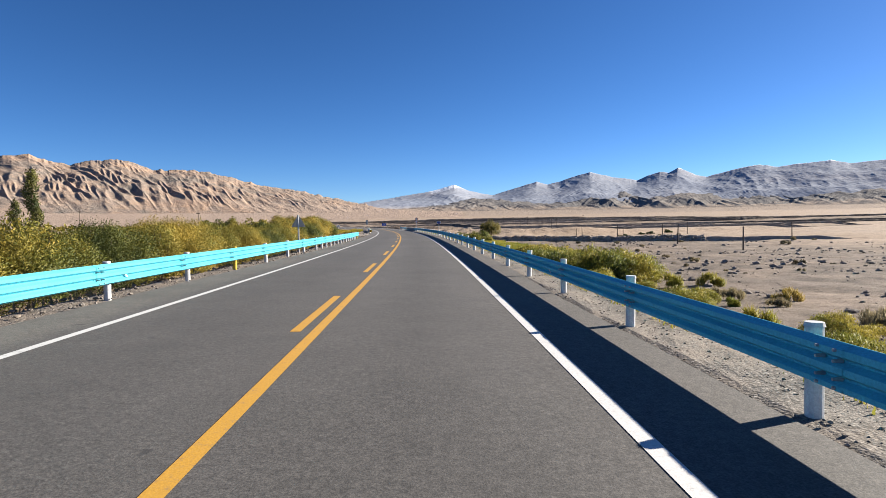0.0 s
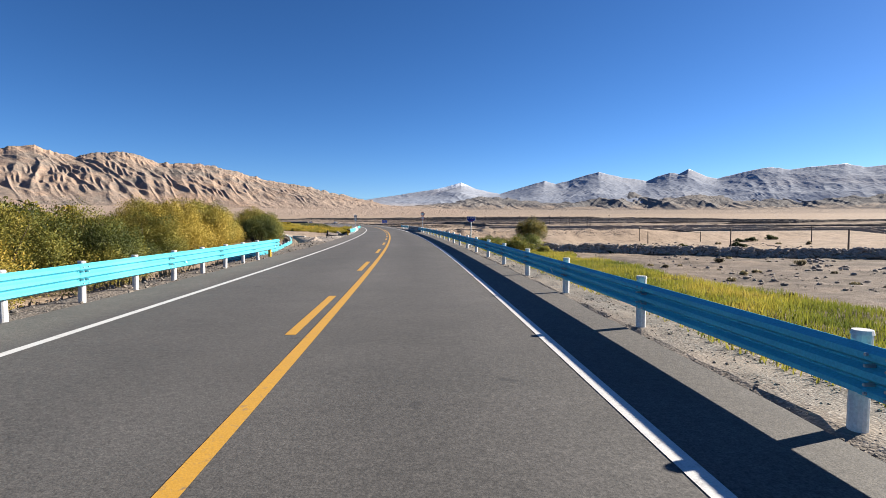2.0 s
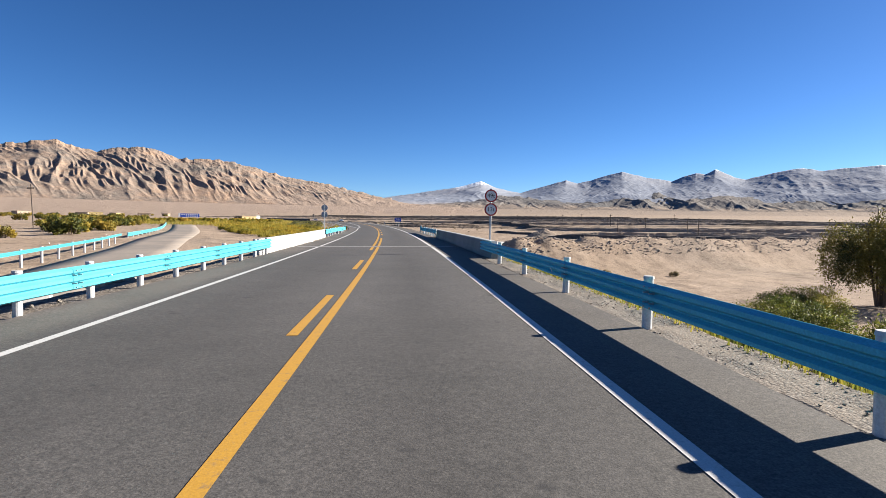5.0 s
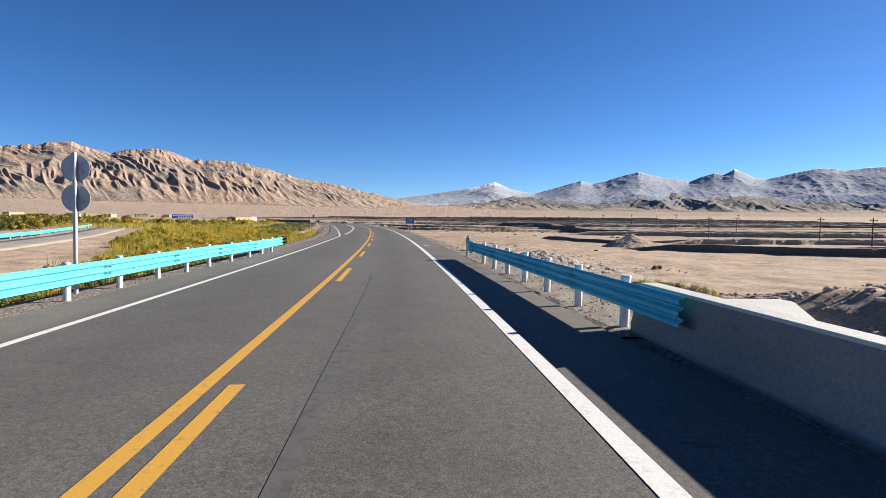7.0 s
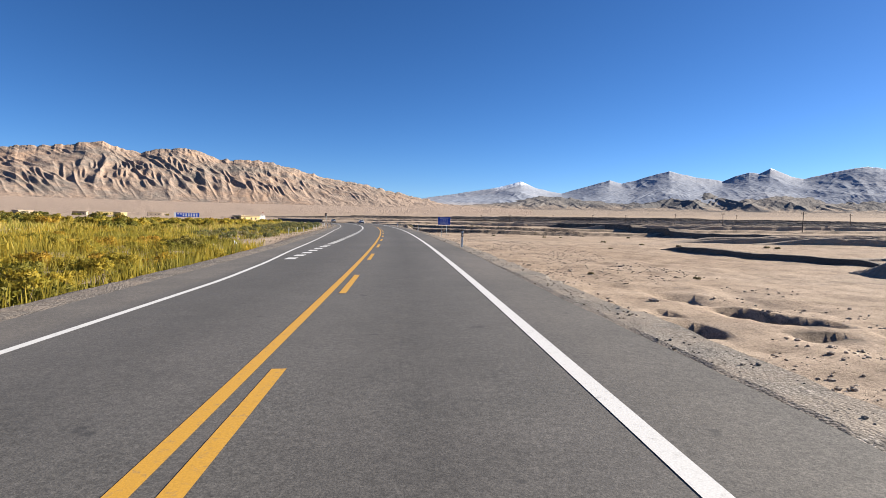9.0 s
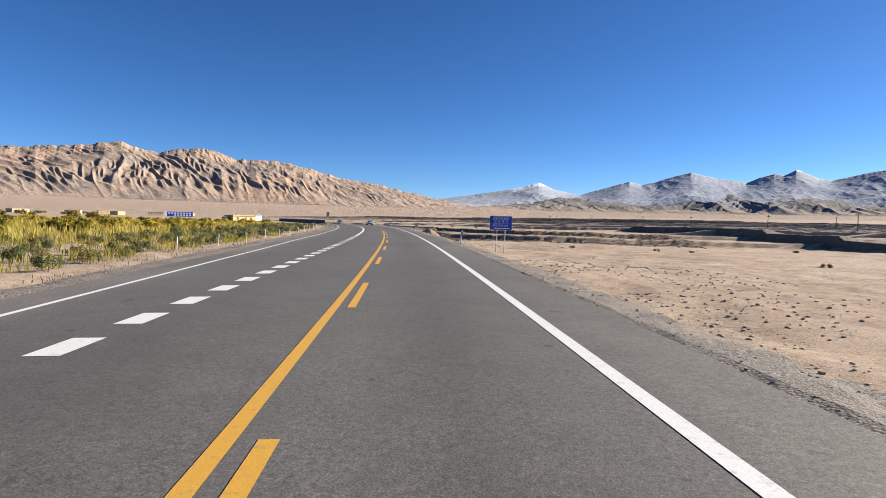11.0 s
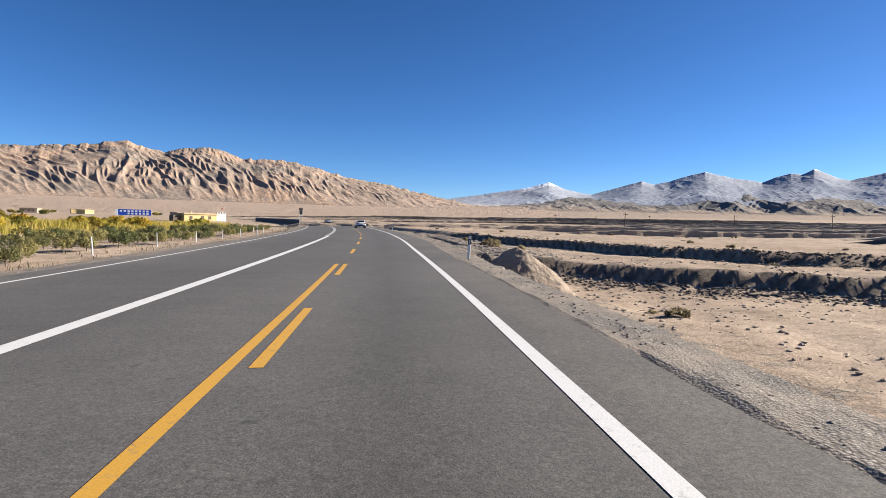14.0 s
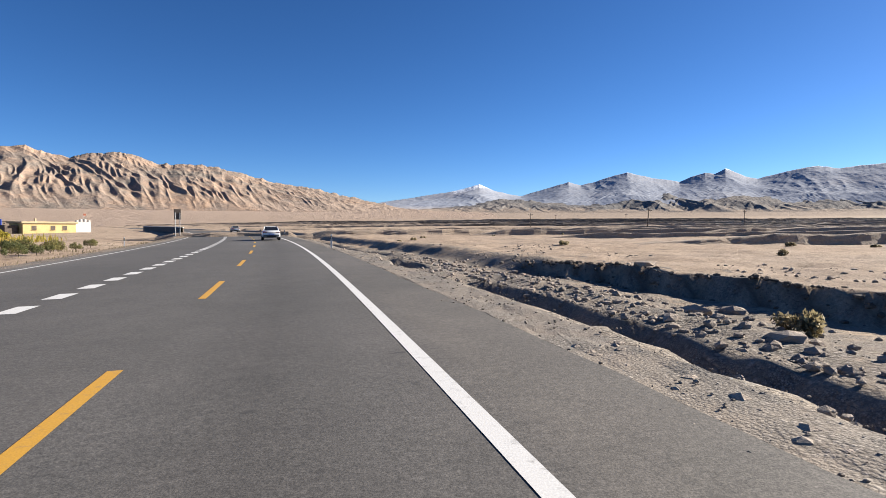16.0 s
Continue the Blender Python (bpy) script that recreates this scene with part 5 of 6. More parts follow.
U = lambda a, b: (lambda n: rng.uniform(a, b, n))
side_gap = lambda s_, d_: np.abs(d_ - np.interp(s_, SIDE_S, SIDE_D)) > 6.0
blades(300000, U(-2, 121), U(5.9, 20), 0.42, 0.011, M_GRASS, "meadow_grass", "tall yellow-green grass below the verge", "grass", clump=0.12, gap=lambda s_, d_: d_ < 9.5 + 8.5 * smooth(28, 56, s_) - 2.5 * smooth(90, 105, s_) + 3.0 * (vnoise(s_ / 6, d_ / 3, 71) - 0.5))
blades(22000, U(-3, 124), U(5.3, 7.0), 0.17, 0.012, M_LEAF_GREEN, "verge_grass", "low green weeds along the gravel verge", "grass", clump=0.3)
field_edge = lambda q_: np.interp(q_, [158, 166, 174.5, 200, 262, 420], [-10.0, -11.5, -14.2, -24.0, -43.0, -92.0])
low = [plant("low_shrub", 120 + k, 1.9, 0.95, 1500, 12, 0.11, M_LEAF_FIELD, "golden-green low shrub in a dense field", "shrub", "shrubs of the golden field") for k in range(4)]
spots = []
while len(spots) < 285:
    q, dd = float(rng.uniform(158, 262)), -float(rng.uniform(6.6, 34))
    if float(field_edge(q)) < dd < -float(left_edge(q)) - 2.6 and q + 1.55 * dd < 214 and (dd > -22 or rng.random() < 0.55):
        spots.append((q, dd, 1.0))
spread(low, spots, 0.75, 1.35)
blades(70000, U(158, 262), lambda n: -rng.uniform(6.0, 34, n), 0.85, 0.013, M_LEAF_FIELD, "shrub_field_stems", "dense golden-green stems between the shrubs", "shrubs", clump=0.05, gap=lambda s_, d_: (d_ > field_edge(s_)) & (d_ < -left_edge(s_) - 1.8) & (s_ + 1.55 * d_ < 214))
blades(45000, U(200, 400), lambda n: -rng.uniform(20, 90, n), 1.0, 0.05, M_LEAF_FIELD, "shrub_field_far", "golden-green shrub field behind the road", "shrubs", clump=0.10, gap=lambda s_, d_: (d_ > field_edge(s_)) & (s_ + 1.55 * d_ < 218))
blades(36000, U(250, 430), lambda n: -rng.uniform(24, 80, n), 1.0, 0.05, M_GRASS, "shrub_field_back", "golden shrub field behind the young trees", "shrubs", clump=0.18)
gold = [plant("golden_shrub", 126 + k, 2.6, 1.3, 900, 12, 0.22, M_LEAF_FIELD, "golden-green shrub in a field behind the young trees", "shrub", "golden shrubs of the far field") for k in range(2)]
spread(gold, [(float(rng.uniform(255, 430)), -float(rng.uniform(28, 75)), 1.5) for _ in range(130)], 0.8, 1.3)
dk = [plant("green_bush", 130, 3.6, 1.7, 5000, 16, 0.14, M_LEAF_DARK, "dark green bush in the golden field", "bush", "")]
spread(dk, [(228, -14.0, 1.0)], 1, 1)
blades(3500, U(150, 173), U(4.9, 7.0), 0.2, 0.012, M_DRY, "verge_grass", "dry grass along the gravel below the rail", "grass", clump=0.45)
blades(9000, U(2, 68), lambda n: -rng.uniform(5.6, 9.5, n), 0.24, 0.02, M_DRY, "dry_grass", "sparse dry grass behind the rail", "grass", clump=0.55)
blades(7000, U(235, 420), lambda n: -rng.uniform(10, 16, n), 0.22, 0.02, M_DRY, "dry_grass", "sparse dry grass on sand", "grass", clump=0.6)

# rows of young trees on the left
sap = [plant("sapling", 90 + k, 1.7, 1.5, 1100, 14, 0.12, M_LEAF_SAP, "young dark green tree in a planted row", "sapling", "planted saplings", 0.35) for k in range(3)]
spots = []
for row in range(4):
    for k in range(72):
        q = 244 + 2.15 * k + float(rng.normal()) * 0.5
        dd = -13.2 - 2.6 * row - 0.012 * (q - 244) + float(rng.normal()) * 0.4
        if q + 1.2 * dd > 224 and rng.random() > 0.08:
            spots.append((q, dd, 0.64 + 0.22 * smooth(260, 300, q)))
spread(sap, spots, 0.75, 1.2)
blades(12000, U(240, 300), lambda n: -rng.uniform(12.5, 28, n), 0.5, 0.03, M_LEAF_FIELD, "orchard_weeds", "yellowed weeds between the saplings", "weeds", clump=0.45)
for k in range(14):
    ob = part("stake", tube(0.035, 0.03, 1.2, Matrix.Translation((0, 0, -0.3)), 7), M_POST, None, "pale wooden stake beside the young trees")
    ob.matrix_world = at(262 + 8.3 * k, -12.3 - 0.02 * k, 0) @ pose(0, 0, 0, float(rng.normal()) * 3, float(rng.normal()) * 3, 0)
    tagged(ob, category="stake", group="stakes by the saplings")
for s0, d0, ln in ((223.5, -9.2, -14), (225, -9.3, -28)):
    ob = part("stake", tube(0.035, 0.03, 1.3, Matrix.Translation((0, 0, -0.3)), 7), M_POST, None, "leaning pale stake at the edge of the shrub field")
    ob.matrix_world = at(s0, d0, 0) @ pose(0, 0, 0, 0, ln, 0)
    tagged(ob, category="stake")


# ---- stones and earth ----
def stone_meshes(n, seed):
    out = []
    r3 = np.random.default_rng(seed)
    for k in range(n):
        bm = bmesh.new()
        bmesh.ops.create_icosphere(bm, subdivisions=1, radius=0.5)
        for v in bm.verts:
            v.co = Vector((v.co.x * 1.25, v.co.y, v.co.z * 0.7)) * float(r3.uniform(0.72, 1.2))
        me = bpy.data.meshes.new("rock")
        bm.to_mesh(me)
        bm.free()
        me.materials.append(M_ROCK)
        out.append(me)
    return out


STONES = stone_meshes(6, 3)
STONE_V = [np.array([v.co[:] for v in me.vertices]) for me in STONES]
STONE_F = np.array([p.vertices[:] for p in STONES[0].polygons])


def pebbles(n, s_fn, d_fn, lo, hi, name, label, mat, gap=None, lift=None):
    sv, dv = s_fn(n), d_fn(n)
    if gap is not None:
        k = gap(sv, dv)
        sv, dv = sv[k], dv[k]
    x, y = plan(sv, dv)
    z = np.maximum(ground_z(sv, dv), np.where(np.abs(dv) < 4.2, deck(sv, dv), -99))
    if name == "verge_gravel":
        z = z + 0.038
    if lift is not None:
        z = z + lift(sv, dv)
    size = lo + (hi - lo) * rng.random(len(sv)) ** 3.5
    V, F = [], []
    for i in range(len(sv)):
        a = rng.random() * 6.283
        c, q = math.cos(a), math.sin(a)
        v = STONE_V[i % 6] * size[i]
        V.append(np.stack([v[:, 0] * c - v[:, 1] * q + x[i], v[:, 0] * q + v[:, 1] * c + y[i], v[:, 2] + z[i] + size[i] * 0.12], -1))
        F.append(STONE_F + 42 // 42 * i * len(v))
    ob = new(name, mesh_from(name, np.concatenate(V), np.concatenate(F), mat))
    return tagged(ob, label, "gravel", kind="stuff")


pebbles(9000, U(-4, 124), U(4.5, 5.6), 0.012, 0.042, "verge_gravel", "loose grey gravel on the verge", M_GRAVEL)
pebbles(13000, U(150, 372), lambda n: 4.6 + np.abs(rng.normal(size=n)) * 1.3, 0.012, 0.055, "verge_gravel", "loose grey gravel and stones on the road shoulder", M_GRAVEL)
pebbles(26000, U(176, 372), lambda n: 5.2 + 16 * rng.random(n) ** 1.9, 0.02, 0.17, "desert_stones", "scattered desert stones", M_ROCK, lambda s_, d_: vnoise(s_ / 4, d_ / 4, 61) > 0.42)
pebbles(1500, U(0, 74), lambda n: -rng.uniform(4.7, 6.4, n), 0.03, 0.11, "verge_gravel", "loose gravel behind the rail", M_GRAVEL)
pebbles(900, U(76, 112), lambda n: -rng.uniform(4.6, 12, n), 0.03, 0.16, "verge_gravel", "gravel at the side road", M_GRAVEL)
pebbles(3600, U(165, 182), U(5.2, 17), 0.04, 0.30, "rubble", "dug rubble and broken rock", M_ROCK, lambda s_, d_: ((s_ - 173) / 6.5) ** 2 + ((d_ - 10.2) / 5.5) ** 2 < 1)
wall_s = lambda d_: np.interp(d_, [15, 17, 21, 28, 36, 45, 70], [104, 103.5, 102, 99, 94.5, 90, 80])
pebbles(60000, U(84, 106), U(15.5, 50), 0.16, 0.5, "stone_bank", "bank of dark heaped stones", M_ROCK, lambda s_, d_: np.abs(s_ - wall_s(d_)) < 1.2, lambda s_, d_: 1.05 * np.clip(1 - np.abs(s_ - wall_s(d_)) / 1.2, 0, 0.8) + 0.25 * (vnoise(s_ * 1.5, d_ * 1.5, 67) - 0.5))
bank_1 = lambda d_: np.interp(d_, [7, 8.5, 10.9, 12.6, 14.6, 24, 37, 60], [321, 320.5, 319, 317.5, 315.5, 310, 305, 297]) - 1.2
bank_2 = lambda d_: np.interp(d_, [10.5, 11.5, 12.5, 14, 16, 18, 22, 40], [356, 352, 346, 339, 332, 326, 320, 310])
for n_, fn, lo_, hi_ in ((5200, bank_1, 8.5, 44), (6000, bank_2, 10.5, 44)):
    dv_ = rng.uniform(lo_, hi_, n_)
    sv_ = fn(dv_) - 0.5 + rng.normal(size=n_) * 0.9
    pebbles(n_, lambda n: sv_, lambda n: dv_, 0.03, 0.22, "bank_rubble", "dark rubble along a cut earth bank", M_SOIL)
pebbles(6500, U(0, 128), U(14, 60), 0.05, 0.45, "plain_stones", "stones scattered over the rough plain", M_ROCK, lambda s_, d_: (vnoise(s_ / 7, d_ / 4, 66) > 0.5) & (d_ > 15 + 3 * smooth(28, 46, s_)))
pebbles(2600, U(156, 170), U(11, 23), 0.05, 0.32, "bank_rubble", "stones on a gravel bank", M_ROCK, lambda s_, d_: ((s_ - 163) / 5.2) ** 2 + ((d_ - 17) / 5.0) ** 2 < 1.1)
pebbles(2200, U(318, 362), lambda n: 7.2 + np.abs(rng.normal(size=n)) * 1.5, 0.03, 0.22, "gully_rubble", "rubble along a washed-out gully", M_ROCK)
pebbles(30000, U(146, 185), U(9, 60), 0.05, 0.26, "river_bank_stones", "stones on the river bank", M_ROCK, lambda s_, d_: np.abs(s_ - 151.5 - 0.30 * d_) < 3.4)

# rocks one can count
for k, (s0, d0, w, h) in enumerate(((173.0, 6.9, 0.5, 0.4), (174.4, 7.8, 0.7, 0.5), (171.8, 7.6, 0.5, 0.4), (175.0, 9.6, 0.8, 0.5), (172.6, 10.4, 0.7, 0.5), (175.9, 11.6, 0.6, 0.4), (293.5, 6.2, 0.8, 0.5), (293.7, 7.0, 0.45, 0.45), (290.8, 7.9, 0.6, 0.42), (291.0, 7.5, 0.35, 0.3), (287.2, 7.6, 0.4, 0.3),
                                    (296, 6.5, 0.4, 0.3), (344.0, 9.2, 0.6, 0.45), (341.2, 8.4, 0.5, 0.3), (345, 11.0, 0.6, 0.35), (350, 12.4, 0.7, 0.4), (214, 9.8, 0.35, 0.25), (208, 12.0, 0.4, 0.25), (283, 8.6, 0.35, 0.2),
                                   (343, 7.9, 0.35, 0.25), (357, 8.3, 0.4, 0.25), (182, 8.2, 0.3, 0.2), (188, 7.8, 0.35, 0.2), (223, 13.2, 0.3, 0.2), (226, 18.0, 0.4, 0.3))):
    ob = new("rock", STONES[k % 6])
    ob.matrix_world = at(s0, d0, h * 0.12, float(rng.random() * 360)) @ Matrix.Diagonal((w, w * 0.8, h, 1))
    tagged(ob, "weathered grey-brown rock lying on gravel", "rock", "loose rocks")


def heap(s0, d0, w, l, h, seed, label, mat=M_EARTH, turn=0, rough=0.20):
    """A slumped heap of earth, rough on the flanks."""
    n = int(min(130, max(44, w / 0.045)))
    u, v = np.meshgrid(np.linspace(-1.25, 1.25, n), np.linspace(-1.25, 1.25, n), indexing="ij")
    r = np.hypot(u, v) * (1 + 0.3 * (vnoise(u * 2 + 5, v * 2, seed) - 0.5))
    z = h * np.clip(1.04 - r, -0.3, 1) + (0.14 * h * (fbm(u * 3, v * 3, 3, seed + 1) - 0.5) + rough * (fbm(u * w / 0.5, v * l / 0.5, 4, seed + 2) - 0.5)) * (r < 1.1) - 0.05
    ob = grid_object("earth_mound", np.stack([u * w / 2, v * l / 2, z], -1), mat)
    ob.data.polygons.foreach_set("use_smooth", np.zeros(len(ob.data.polygons), bool))
    ob.matrix_world = at(s0, d0, -0.05, turn)
    return tagged(ob, label, "mound", "earth mounds")


heap(172.5, 9.6, 7.0, 8.0, 0.9, 8, "mound of dug gravel and broken rock by the road", M_ROCK)
heap(314.2, 7.0, 4.9, 3.7, 1.75, 1, "mound of dug dark earth and gravel beside the road", M_EARTH, -30, 0.16)
heap(221, 37.8, 9.5, 7.0, 2.0, 3, "broad cone of dark earth on the plain", M_EARTH, 0, 0.12)
heap(216, 44, 4.0, 4.0, 0.8, 4, "small cone of dark earth on the plain")
heap(163.0, 17.0, 6.5, 6.0, 0.7, 7, "low mound of gravel and stones beside the river bed", M_EARTH, 15)
heap(89.5, -6.2, 1.8, 4.0, 0.45, 5, "mound of rubble beside the side road", M_ROCK)


def earth_bank(points, h, w, seed, label, mat=M_SOIL):
    """A long earth bank: steep broken face towards smaller s, gentle behind. points: (s, d) along its crest."""
    pts = np.array([[float(c) for c in plan(*p)] for p in points])
    seg = np.r_[0, np.cumsum(np.hypot(*np.diff(pts, axis=0).T))]
    n = int(max(12, min(240, seg[-1] / (0.35 if points[0][0] < 380 and points[0][1] < 60 else 1.2))))
    t = np.linspace(0, seg[-1], n)
    cx, cy = np.interp(t, seg, pts[:, 0]), np.interp(t, seg, pts[:, 1])
    ss, dd = np.interp(t, seg, [p[0] for p in points]), np.interp(t, seg, [p[1] for p in points])
    tx, ty = np.gradient(cx), np.gradient(cy)
    ln = np.hypot(tx, ty)
    nx, ny = -ty / ln, tx / ln
    if np.mean(ny) < 0:
        nx, ny = -nx, -ny
    ends = np.minimum(1, np.minimum(t, seg[-1] - t) / (0.08 * seg[-1] + 1))
    gz = ground_z(ss, dd, False)
    rowsP = []
    prof = [(-0.75, -0.35), (-0.45, -0.02), (-0.30, 0.25), (-0.22, 0.55), (-0.14, 0.82), (-0.05, 0.97), (0.15, 1.0), (1.0, 0.95), (3.0, 0.6), (5.5, -0.3)]
    for j, (o, k) in enumerate(prof):
        jit = 0.35 * (fbm(t / (0.5 * w) + 31 * j * 0.05, t * 0 + j * 0.35, 4, seed) - 0.5)
        hh = h * ends * (0.75 + 0.5 * fbm(t / (4 * w), t * 0 + 3, 3, seed + 5))
        off = (o + 0.7 * jit + 0.8 * (fbm(t / (3 * w), t * 0, 3, seed + 9) - 0.5)) * w
        z = gz + hh * (k + 0.4 * jit) - (0.3 if j in (0, len(prof) - 1) else 0)
        rowsP.append(np.stack([cx + nx * off, cy + ny * off, z], -1))
    P = np.stack(rowsP, 0)
    base = P[0, 0].copy()
    ob = grid_object("earth_bank", P - base, mat)
    ob.location = base
    ob.data.polygons.foreach_set("use_smooth", np.zeros(len(ob.data.polygons), bool))
    return tagged(ob, label, "earth bank", "earth banks")


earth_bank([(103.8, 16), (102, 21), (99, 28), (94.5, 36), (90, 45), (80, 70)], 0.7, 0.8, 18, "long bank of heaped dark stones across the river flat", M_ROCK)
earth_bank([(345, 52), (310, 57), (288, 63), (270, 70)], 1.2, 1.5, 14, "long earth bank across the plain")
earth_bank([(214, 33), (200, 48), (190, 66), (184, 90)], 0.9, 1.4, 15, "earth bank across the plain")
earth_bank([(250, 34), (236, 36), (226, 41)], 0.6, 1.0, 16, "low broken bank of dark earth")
rb_ = random.Random(4)
for k in range(230):
    s0 = rb_.uniform(330, 1000) if k > 34 else rb_.uniform(205, 330)
    d0 = rb_.uniform(0, 460) * (0.4 + 0.6 * (s0 - 180) / 720) + 26
    ln_ = rb_.uniform(35, 150)
    h0 = rb_.uniform(0.5, 1.0) * (1 + 0.6 * (s0 - 250) / 650)
    sl = rb_.uniform(-0.25, 0.05)
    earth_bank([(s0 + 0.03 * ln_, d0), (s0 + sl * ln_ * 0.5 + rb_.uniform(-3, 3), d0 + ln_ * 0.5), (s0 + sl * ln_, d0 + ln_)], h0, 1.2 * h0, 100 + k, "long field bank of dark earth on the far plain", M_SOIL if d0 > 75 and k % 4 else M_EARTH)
for k in range(20):
    s0 = rb_.uniform(420, 900)
    d0 = rb_.uniform(-40, 40)
    earth_bank([(s0, d0 + 12), (s0 + rb_.uniform(-4, 4), d0 + 60), (s0 + 4, d0 + 110)], rb_.uniform(0.5, 0.9), 1.4, 200 + k, "long field bank of dark earth on the far plain", M_EARTH)


# ---- poles ----
def field_pole(s, d, h, arm, first=[]):
    m = at(s, d, 0, float(rng.uniform(-8, 8))) @ pose(0, 0, 0, float(rng.normal()) * 1.5, float(rng.normal()) * 1.5, 0) @ Matrix.Diagonal((1, 1, h / 4, 1))
    key = bool(arm)
    for k, ob in first:
        if k == key:
            c = copy_thing(ob, m)
            c.scale = (1, 1, h / 4)
            return c
    ob = thing("pole", m, "dark weathered pole with a cross arm" if arm else "dark weathered fence pole on the plain", "pole", "poles on the plain")
    part("mast", tube(0.10, 0.07, 4.6, Matrix.Translation((0, 0, -0.6)), 9), M_DARKPOST, ob)
    if arm:
        part("cross_arm", block(1.3, 0.08, 0.10, Matrix.Translation((0, -0.08, 3.6)), 0.01), M_DARKPOST, ob)
        for x in (-0.55, 0.55):
            part("insulator", tube(0.04, 0.03, 0.14, Matrix.Translation((x, -0.08, 3.7)), 8), M_STEEL, ob)
    first.append((key, ob))
    return ob


for s0, d0, h0 in ((92, 45, 2.9), (112, 46, 2.9), (134, 45.7, 3.0), (163, 59.5, 3.0), (150, 66, 2.8), (126, 70, 2.8), (96, 72, 2.8), (78, 40, 2.8), (60, 38, 2.6)):
    field_pole(s0, d0, h0, False)
for s0, d0, h0 in ((252, 71, 4.6), (214, 70, 4.4), (236, 82, 4.6), (266, 88, 4.6), (300, 95, 4.6), (335, 102, 4.6), (370, 112, 4.8), (410, 120, 4.8), (450, 132, 5), (500, 145, 5), (560, 170, 5), (420, 70, 4.6), (470, 80, 4.6), (385, 150, 5), (350, 160, 5)):
    field_pole(s0, d0, h0, True)
field_pole(262, -118, 10.0, True)
field_pole(214, -62, 8.0, True)


# ---- buildings and boards on the left ----
def house(s, d, turn):
    ob = thing("house", at(s, d, 0, turn), "low flat-roofed yellow plaster house with crenellated end wall", "house")
    part("wall", block(11.5, 6.0, 2.7, Matrix.Translation((0, 0, -0.4)), 0.05), M_WALL_Y, ob, "yellow plaster wall")
    part("roof", block(12.3, 6.8, 0.45, Matrix.Translation((0, 0, 2.3)), 0.06), M_ROOF, ob, "pale flat roof with overhang")
    for x in (-3.4, 0.6, 3.2):
        w = part("window", block(1.0, 0.12, 1.0, Matrix.Translation((x, -3.0, 0.8)), 0.02), M_DARKPOST, ob, "dark window")
        part("sill", block(1.2, 0.2, 0.08, Matrix.Translation((x, -3.05, 0.72))), M_ROOF, w)
    part("chimney", block(0.4, 0.4, 0.8, Matrix.Translation((-1.5, 0.5, 2.7)), 0.03), M_ROOF, ob)
    tower = part("end_wall", block(3.6, 0.5, 3.1, Matrix.Translation((7.6, -2.6, -0.4)), 0.04), M_CONC, ob, "whitish end wall")
    for k in range(4):
        part("merlon", block(0.5, 0.5, 0.5 + 0.25 * (k in (1, 2)), Matrix.Translation((6.2 + 0.95 * k, -2.6, 2.7)), 0.04), M_CONC, tower)
    flag = part("flag_pole", tube(0.03, 0.03, 2.0, Matrix.Translation((7.7, -2.6, 2.9)), 8), M_STEEL, ob)
    part("flag", block(0.7, 0.02, 0.5, Matrix.Translation((8.05, -2.6, 4.3))), M_RUBBISH, flag, "faded red flag")
    part("gate", block(2.6, 2.4, 2.3, Matrix.Translation((-7.4, -0.5, -0.4)), 0.05), M_DARKPOST, ob, "dark doorway annex")


def billboard(s, d, turn):
    ob = thing("billboard", at(s, d, 0, turn), "long blue billboard with two rows of white squares", "billboard")
    part("board", block(13.5, 0.3, 2.6, Matrix.Translation((0, 0, 0.9)), 0.03), M_SIGN_BLUE, ob, "blue board")
    for x in (-5.5, -1.8, 1.8, 5.5):
        part("leg", tube(0.09, 0.09, 2.6, Matrix.Translation((x, 0.25, -0.8)), 9), M_STEEL, ob, "steel leg")
    part("side_panel", block(1.2, 0.34, 2.7, Matrix.Translation((-7.0, 0, 0.85)), 0.03), M_SIGN_WHITE, ob, "pale side panel")
    for r_ in (0, 1):
        for k in range(8 if r_ else 6):
            part("writing", block(0.85, 0.03, 0.75, Matrix.Translation((-5.2 + 1.5 * k + (0 if r_ else 3.0), -0.16, 2.35 - 1.1 * (1 - r_)))), M_SIGN_WHITE, ob, "white square of writing")


house(500, -38.5, 32)
billboard(588, -60, -6)
for k, (s0, d0, w, l, h0, mat) in enumerate(((760, -120, 10, 8, 3.0, M_MUD), (820, -60, 12, 7, 3.0, M_MUD), (900, -100, 14, 9, 3.2, M_WALL_Y), (960, -40, 12, 8, 3.0, M_MUD), (700, -190, 12, 8, 3.0, M_MUD), (640, -240, 9, 7, 2.8, M_MUD), (860, -170, 16, 8, 3.2, M_MUD), (790, -90, 9, 7, 2.8, M_WALL_Y), (930, -20, 10, 7, 2.8, M_MUD))):
    ob = thing("far_house", at(s0, d0, 0, -10 + 9 * k), "low flat-roofed mud house far off on the plain", "house", "far village houses")
    part("wall", block(w, l, h0 + 0.4, Matrix.Translation((0, 0, -0.4)), 0.06), mat, ob)
    part("roof", block(w + 0.6, l + 0.6, 0.3, Matrix.Translation((0, 0, h0)), 0.05), M_ROOF, ob)
    for x in (-0.28, 0.05, 0.3):
        part("window", block(0.9, 0.1, 0.9, Matrix.Translation((x * w, -l / 2, 1.1)), 0.02), M_DARKPOST, ob)

